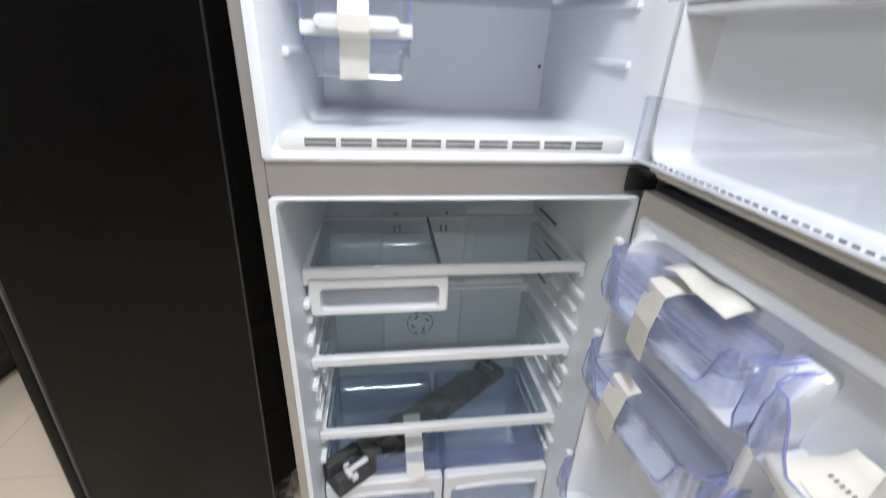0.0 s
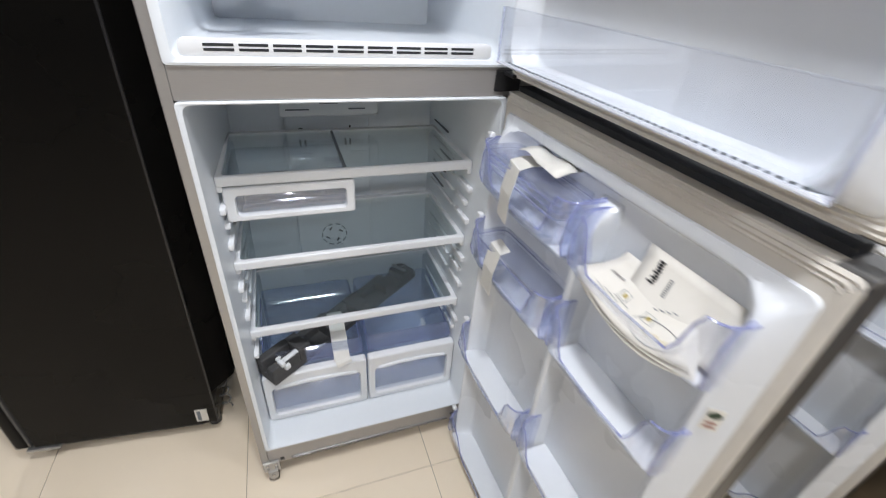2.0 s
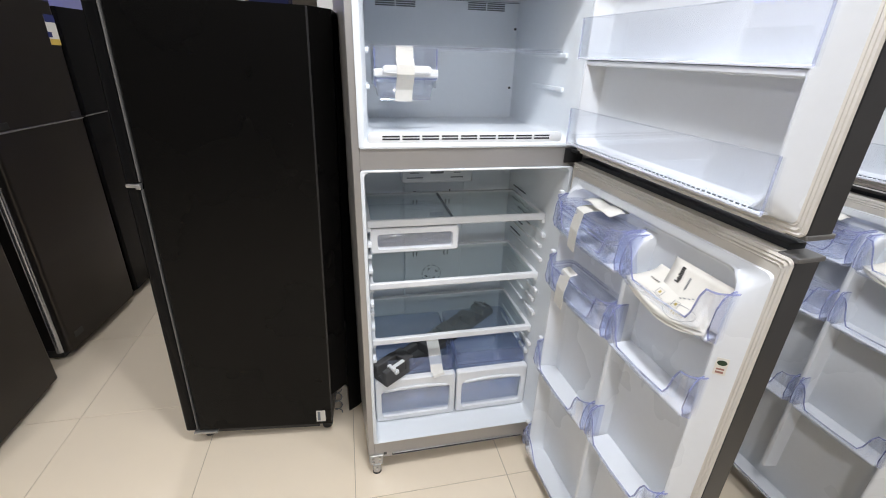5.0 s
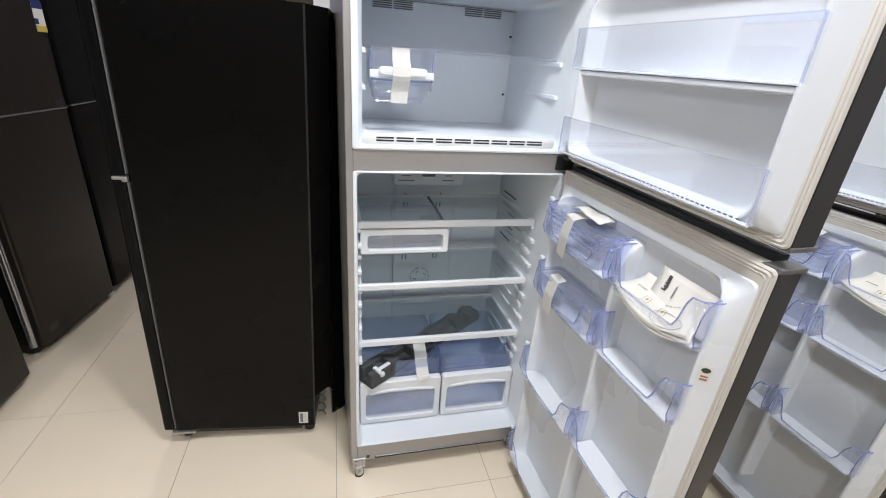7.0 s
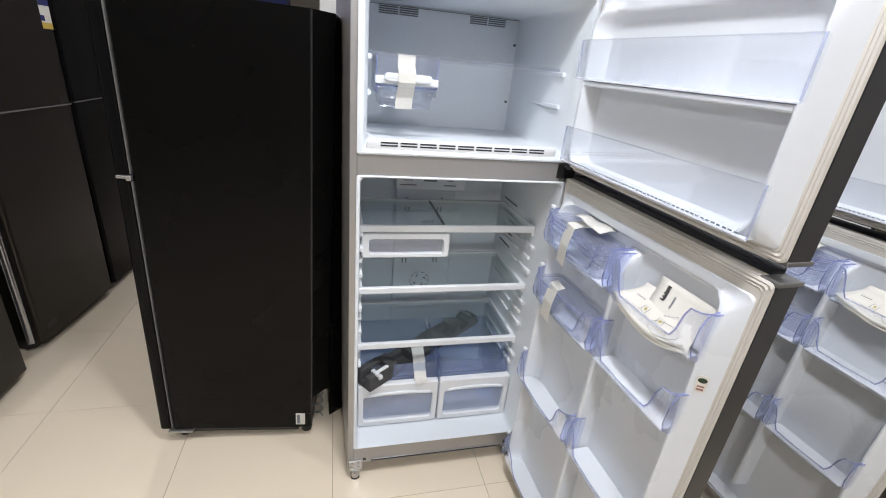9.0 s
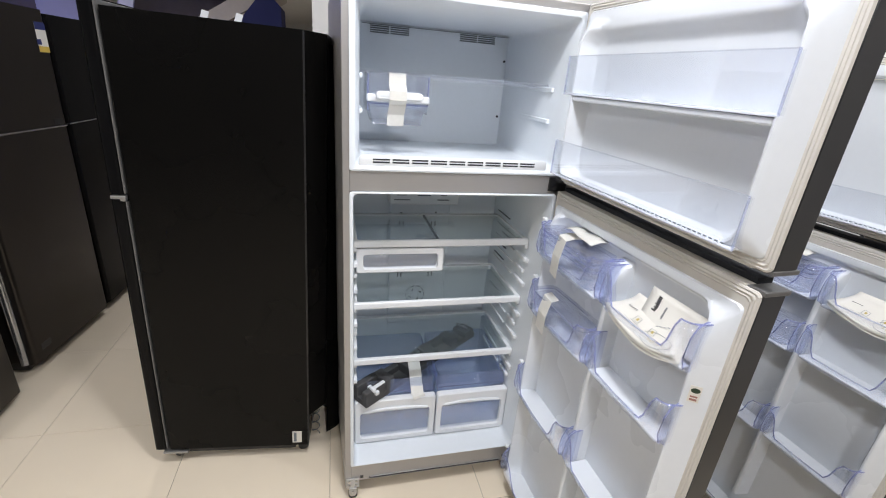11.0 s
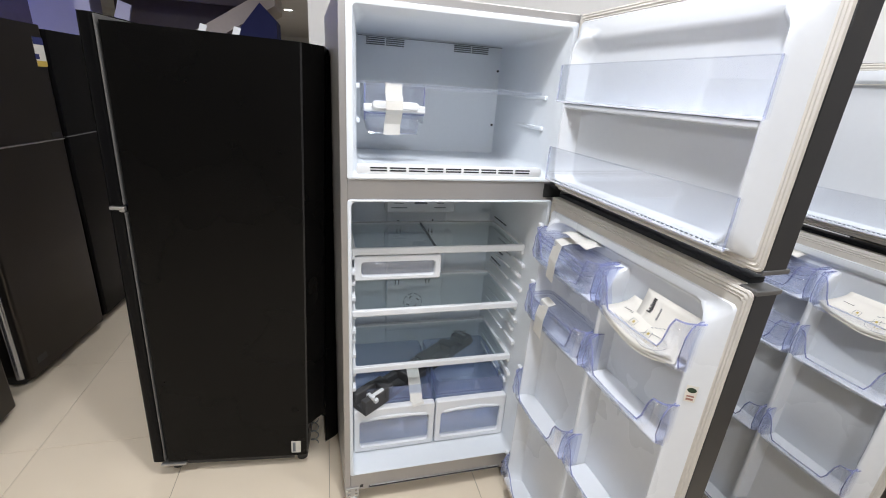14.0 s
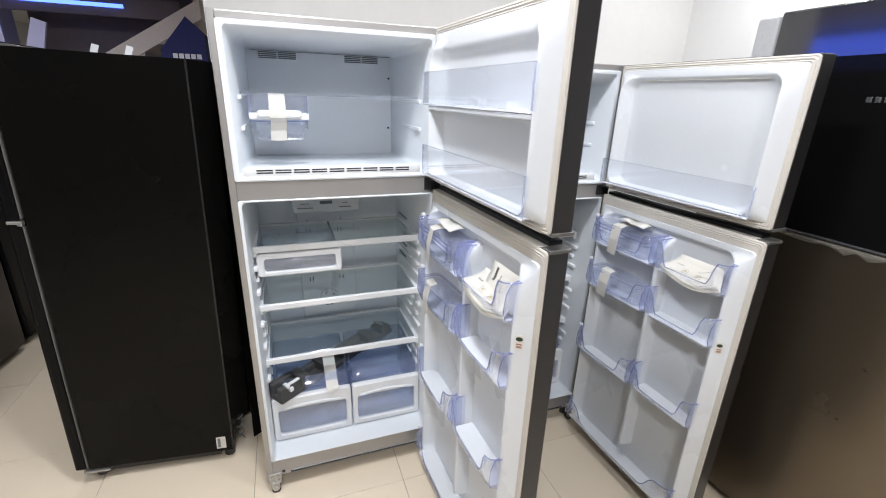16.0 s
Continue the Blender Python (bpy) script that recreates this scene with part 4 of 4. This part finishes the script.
def black_fridge(m):
    f = thing("refrigerator", "black closed refrigerator seen from its flat textured side", "refrigerator", m)
    bm = plan_prism(B(), [(-0.546, 0.0), (-0.004, 0.0), (0.0, 0.002), (0.062, 0.075), (0.062, 0.60), (0.0, 0.67), (-0.546, 0.67)], 0.22, 1.680)
    bm2 = plan_prism(B(), [(-0.546, 0.0), (0.0, 0.0), (0.0, 0.67), (-0.546, 0.67)], 0.065, 0.2195)
    part("cabinet", bm, M_BLACKFRIDGE, f, "black textured steel cabinet")
    # added block: darkens the gap and covers floor that lies in shadow
    part("rear_gap_block", plan_prism(B(), [(0.0625, 0.13), (0.105, 0.165), (0.128, 0.20), (0.128, 0.58), (0.0625, 0.60)], 0.004, 1.655), M_BLACKFRIDGE, f, "black block added to fill the dark gap behind the cabinet")
    part("lower_cabinet", bm2, M_BLACKFRIDGE, f)
    # corner highlight, built as a thin bar lighter than the cabinet
    part("edge_highlight", box(B(), -0.0035, 0.0025, -0.0012, 0.004, 0.07, 1.678, 0.001), M_BLACK, f, "thin lighter bar for the highlight along the cabinet corner")
    for z0, z1 in ((0.065, 1.120), (1.138, 1.698)):
        d = part("door", loft(B(), [XY(rr(-0.604, -0.560, 0.0, 0.67, 0.012), z0), XY(rr(-0.604, -0.560, 0.0, 0.67, 0.012), z1)], True, True), M_BLACKDOOR, f, "glossy black door", smooth=True)
        part("trim_strip", box(B(), -0.5585, -0.5535, -0.003, 0.66, z0 + 0.004, z1 - 0.004, 0.002), M_CAP, d, "thin satin metal strip")
    part("hinge", box(box(B(), -0.60, -0.560, -0.004, 0.02, 1.1235, 1.1345, 0.002), -0.571, -0.554, -0.007, 0.01, 1.118, 1.136, 0.003), M_ZINC, f, "metal middle hinge")
    part("lower_hinge", box(B(), -0.572, -0.478, -0.006, 0.03, 0.046, 0.056, 0.002), M_ZINC, f, "metal lower hinge")
    part("foot", cyl(B(), (-0.53, 0.05, 0.0), 0.022, 0.066), M_BLACK, f)
    part("foot", cyl(B(), (-0.03, 0.06, 0.0), 0.022, 0.066), M_BLACK, f)
    part("foot", cyl(B(), (-0.53, 0.62, 0.0), 0.022, 0.066), M_BLACK, f)
    part("foot", cyl(B(), (-0.03, 0.60, 0.0), 0.022, 0.066), M_BLACK, f)
    part("base", box(B(), -0.56, -0.06, 0.03, 0.64, 0.02, 0.066), M_BLACK, f)
    lb = part("label", box(B(), -0.066, -0.028, -0.0015, 0.001, 0.080, 0.140), M_PAPER, f, "small white paper label")
    part("print_mark", box(B(), -0.060, -0.049, -0.0022, -0.001, 0.086, 0.134), M_SLOT, lb)
    # compressor and pipes at the foot of the back
    part("compressor", loft(B(), [[(0.055 + r * math.cos(2 * math.pi * i / 20), 0.34 + r * math.sin(2 * math.pi * i / 20), z) for i in range(20)] for r, z in ((0.04, 0.0), (0.068, 0.06), (0.072, 0.12), (0.06, 0.17), (0.03, 0.185))], True, True), M_BLACK, f, smooth=True)
    part("pipe", tube(B(), [(0.024 + 0.016 * math.cos(i * 0.7), 0.055 + 0.012 * math.sin(i * 0.7), 0.07 + 0.005 * i) for i in range(28)], 0.0026, 6), M_CAP, f, "coiled metal pipe", smooth=True)
    part("pipe", tube(B(), [(0.024, 0.055, 0.205), (0.05, 0.10, 0.24), (0.05, 0.12, 0.3)], 0.004, 6), M_BLACK, f, "black pipe", smooth=True)
    return f


black_fridge(pose(-0.150, 0.227, 0.0, 0, 1.6, -4.8))


def closed_fridge(label, m, half, H, split, skin, door_skin, group="", dark_label=False, energy=False, upper_skin=None):
    """A closed refrigerator whose doors face +x; the origin is at the middle of its front, on the floor."""
    f = thing("refrigerator", label, "refrigerator", m, group=group)
    part("cabinet", box(B(), -0.66, -0.075, -half, half, 0.05, H - 0.012, 0.006, 3), skin, f)
    part("base", box(B(), -0.64, -0.06, -half + 0.02, half - 0.02, 0.0, 0.05), M_BLACK, f)
    for z0, z1 in ((0.045, split - 0.006), (split + 0.006, H)):
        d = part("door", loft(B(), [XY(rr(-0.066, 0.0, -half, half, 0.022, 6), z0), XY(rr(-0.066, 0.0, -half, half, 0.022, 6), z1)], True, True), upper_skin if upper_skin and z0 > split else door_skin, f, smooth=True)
        part("door_seal", box(B(), -0.0745, -0.0665, -half + 0.01, half - 0.01, z0 + 0.01, z1 - 0.01), M_BLACK, d)
        part("side_grip", tube(B(), [(-0.046, -half - 0.012, z0 + 0.012), (-0.046, -half - 0.012, z1 - 0.012)], 0.017, 12), M_TRIM if door_skin is M_GREYFRIDGE else M_BLACK, d, "vertical grip strip", smooth=True)
    part("split_line", box(B(), -0.05, 0.0025, -half + 0.004, half - 0.004, split - 0.0035, split + 0.0035, 0.001), M_TRIM, f, "bright strip between the doors")
    if dark_label:
        part("badge", box(B(), -0.001, 0.002, -half + 0.05, -half + 0.12, 0.10, 0.135, 0.001), M_BLACK, f, "small black badge")
        part("badge", box(B(), -0.001, 0.002, half - 0.10, half - 0.03, split + 0.012, split + 0.040, 0.001), M_BLACK, f, "small black badge")
        part("badge", box(B(), -0.001, 0.002, -half + 0.05, -half + 0.11, split + 0.012, split + 0.040, 0.001), M_BLACK, f, "small black badge")
    if energy:
        e = part("label", box(B(), 0.0005, 0.0015, half - 0.085, half - 0.012, H - 0.20, H - 0.06), M_PAPER, f, "energy label in white, blue and yellow")
        part("label_band", box(B(), 0.001, 0.0022, half - 0.085, half - 0.012, H - 0.095, H - 0.06), M_BLUE, e)
        part("label_band", box(B(), 0.001, 0.0022, half - 0.085, half - 0.012, H - 0.20, H - 0.172), M_YELLOW, e)
        part("label_band", box(B(), 0.001, 0.0022, half - 0.09, half - 0.06, H - 0.165, H - 0.14), M_BLUE, e)
    return f


closed_fridge("dark brushed-steel two-door refrigerator with an energy label", pose(-1.484, 1.297, 0.004, -0.8, 0, -5.4), 0.316, 1.745, 1.178, M_GREYFRIDGE, M_GREYFRIDGE, "row of closed refrigerators", True, True)
closed_fridge("black two-door refrigerator standing behind the steel one", pose(-1.445, 1.985, 0, 0, 0, -3), 0.32, 1.73, 1.18, M_BLACKFRIDGE, M_BLACKDOOR, "row of closed refrigerators")
closed_fridge("dark steel refrigerator at the near end of the row", pose(-1.485, 0.462, 0, 0, 0, 0), 0.338, 1.74, 1.178, M_GREYFRIDGE, M_GREYFRIDGE, "row of closed refrigerators")
# lower door is browner than the upper: the floor's reflection is painted in
row_end = closed_fridge("glossy dark refrigerator, torn film at the split, floor reflection coloured into its lower door", pose(1.80, -0.66, 0, 0, 0, 180), 0.45, 1.740, 1.190, M_BLACKFRIDGE, M_FLOORTINT, upper_skin=M_BLACKDOOR)
bm = B()
rnd = random.Random(4)
rows = []
for i in range(25):
    y = -0.42 + 0.034 * i
    dz = 0.008 + 0.032 * rnd.random() * (0.4 + 0.6 * math.sin(i * 0.7) ** 2)
    rows.append([bm.verts.new((0.003 + 0.002 * rnd.random(), y, 1.182)), bm.verts.new((0.006 + 0.004 * rnd.random(), y, 1.182 - dz * 0.5)), bm.verts.new((0.003 + 0.003 * rnd.random(), y + 0.01 * rnd.random(), 1.182 - dz))])
for a, b in zip(rows, rows[1:]):
    for q in range(2):
        bm.faces.new((a[q], a[q + 1], b[q + 1], b[q]))
part("torn_film", bm, clear("crumpled_film", (0.7, 0.7, 0.68), 0.25, (0.5, 0.48, 0.42), rough=0.2), row_end, "torn strip of protective film")
bm = B()
for q in range(6):
    box(bm, -0.001, 0.002, 0.02 + 0.022 * q, 0.034 + 0.022 * q, 1.608, 1.624, 0.001)
part("badge", bm, M_TRIM, row_end, "row of small bright metal bars")

oven = thing("boxed_appliance", "dark grey glossy appliance with a foam end cap on a refrigerator", "appliance", pose(1.90, -0.295, 1.740))
part("body", box(B(), 0, 0.46, -0.62, 0.0, 0.0, 0.168, 0.008, 3), M_APPLIANCE, oven)
part("front_glass", box(B(), -0.004, 0.001, -0.614, -0.006, 0.006, 0.162, 0.002), M_GLOSSBLACK, oven, "glossy black glass front")
part("foam_end", box(B(), -0.006, 0.466, 0.001, 0.082, 0.0, 0.158, 0.010, 3), mat("light_grey_foam", (0.55, 0.56, 0.57), 0.8, grain=0.1, scale=80, bump=0.3), oven, "light grey foam end cap")


# ---------------------------------------------------------------- the hall behind
booth = thing("display_booth", "navy blue fabric display booth with white lettering bars", "booth", pose(-0.84, 5.0, 0))
part("panel", loft(B(), [[(-0.26, 0, 0), (0.23, 0, 0), (0.23, 0, 2.22), (0.05, 0, 2.40), (-0.26, 0, 2.02)], [(-0.26, 0.5, 0), (0.23, 0.5, 0), (0.23, 0.5, 2.22), (0.05, 0.5, 2.40), (-0.26, 0.5, 2.02)]], True, True), M_BLUE, booth)
bm = B()
for q in range(5):
    box(bm, -0.14 + 0.065 * q, -0.09 + 0.065 * q, -0.004, 0.002, 1.93, 1.985)
part("lettering", bm, M_WHITE, booth, "white lettering shown as bars")

# white boards; the bluish light on them is part of their colour
for label, ma, prof in (("white upright display board beside the staircase, bluish light put into its colour", M_BLUELIT, [(-2.60, 0.0), (-2.44, 0.0), (-2.45, 2.28), (-2.59, 2.30)]),
                        ("white slanted display board beside the staircase, bluish light put into its colour", M_BLUELIT, [(-2.30, 0.0), (-2.14, 0.0), (-2.14, 1.9), (-2.06, 2.20), (-2.18, 2.24), (-2.30, 1.9)])):
    board = thing("display_board", label, "display board", pose(0, 4.7, 0), group="display boards")
    part("board", loft(B(), [XZ(prof, 0.0), XZ(prof, 0.03)], True, True), ma, board)

stair = thing("staircase", "beige stone staircase rising across the hall", "staircase", pose(0, 5.02, 0))
bm = loft(B(), [[(-2.9, y, 0.99), (-0.62, y, 2.385), (-0.62, y, 2.60), (-2.9, y, 1.19)] for y in (0.0, 1.0)], True, True)
part("stringer", bm, M_STONE, stair)
for q in range(8):
    x = -2.8 + 0.25 * q
    part("step", box(B(), x, x + 0.27, 0.02, 0.98, 1.16 + 0.153 * q, 1.22 + 0.153 * q, 0.004), M_STONE, stair)
part("soffit_panel", box(B(), -2.7, -0.82, 1.001, 1.06, 0.0, 2.74), M_BROWN, stair, "dark brown panel behind the stair")

# the column's lilac is coloured light, painted in
column = tagged(part("column_1", box(B(), -3.35, -2.80, 5.4, 5.9, 0, CEIL - 0.002, 0.01), M_BLUELIT), "square column, purplish light put into its lilac colour", "column", kind="structure")
column2 = tagged(part("column_2", box(B(), -4.3, -3.4, 5.6, 5.9, 0, CEIL - 0.002, 0.01), M_BROWN), "dark brown clad column", "column", kind="structure")
sign = thing("neon_sign", "blue glowing light strip on a dark band near the ceiling", "light sign", pose(-2.4, 5.4, 2.46))
part("backing", box(B(), -0.3, 1.5, 0.0, 0.05, -0.08, 0.14, 0.004), M_BROWN, sign)
part("tube", tube(B(), [(-0.25, -0.012, 0.04), (0.9, -0.012, 0.04)], 0.022, 8), G_BLUE, sign, "blue light tube")
sign2 = thing("neon_sign", "blue glowing light panel on the side wall", "light sign", pose(-4.58, 3.6, 2.36))
part("backing", box(B(), -0.018, 0.0, -1.7, 1.7, -0.1, 0.36), M_BROWN, sign2)
part("tube", box(B(), 0.001, 0.02, -1.6, 1.6, -0.06, 0.28, 0.006), G_BLUE, sign2, "blue light panel")
for x, y in ((-0.456, 0.55), (-0.347, 0.55)):
    c = thing("price_card", "small white folded card standing on the black refrigerator", "card", pose(x, y, 1.688, 0, 14, -12), group="cards on the refrigerator")
    part("card", loft(B(), [[(-0.012, 0, 0), (0.012, 0, 0), (0.012, 0.003, 0), (-0.012, 0.003, 0)], [(-0.008, 0.004, 0.045), (0.016, 0.004, 0.045), (0.016, 0.006, 0.045), (-0.008, 0.006, 0.045)]], True, True), M_WHITE, c)

# ---------------------------------------------------------------- floor tiles
tile_mesh = None
for i in range(-8, 6):
    for j in range(-8, 23):
        x0, y0 = TX + TW * i, TY + TH * j
        if tile_mesh is None:
            t0 = part("tile", box(B(), 0.001, TW - 0.001, 0.001, TH - 0.001, -0.012, 0.0, 0.0012, 1), M_TILE, floor)
            tile_mesh = t0.data
            t0.location = (x0, y0, 0)
        else:
            o = new("tile", tile_mesh)
            o.parent, o.location = floor, (x0, y0, 0)
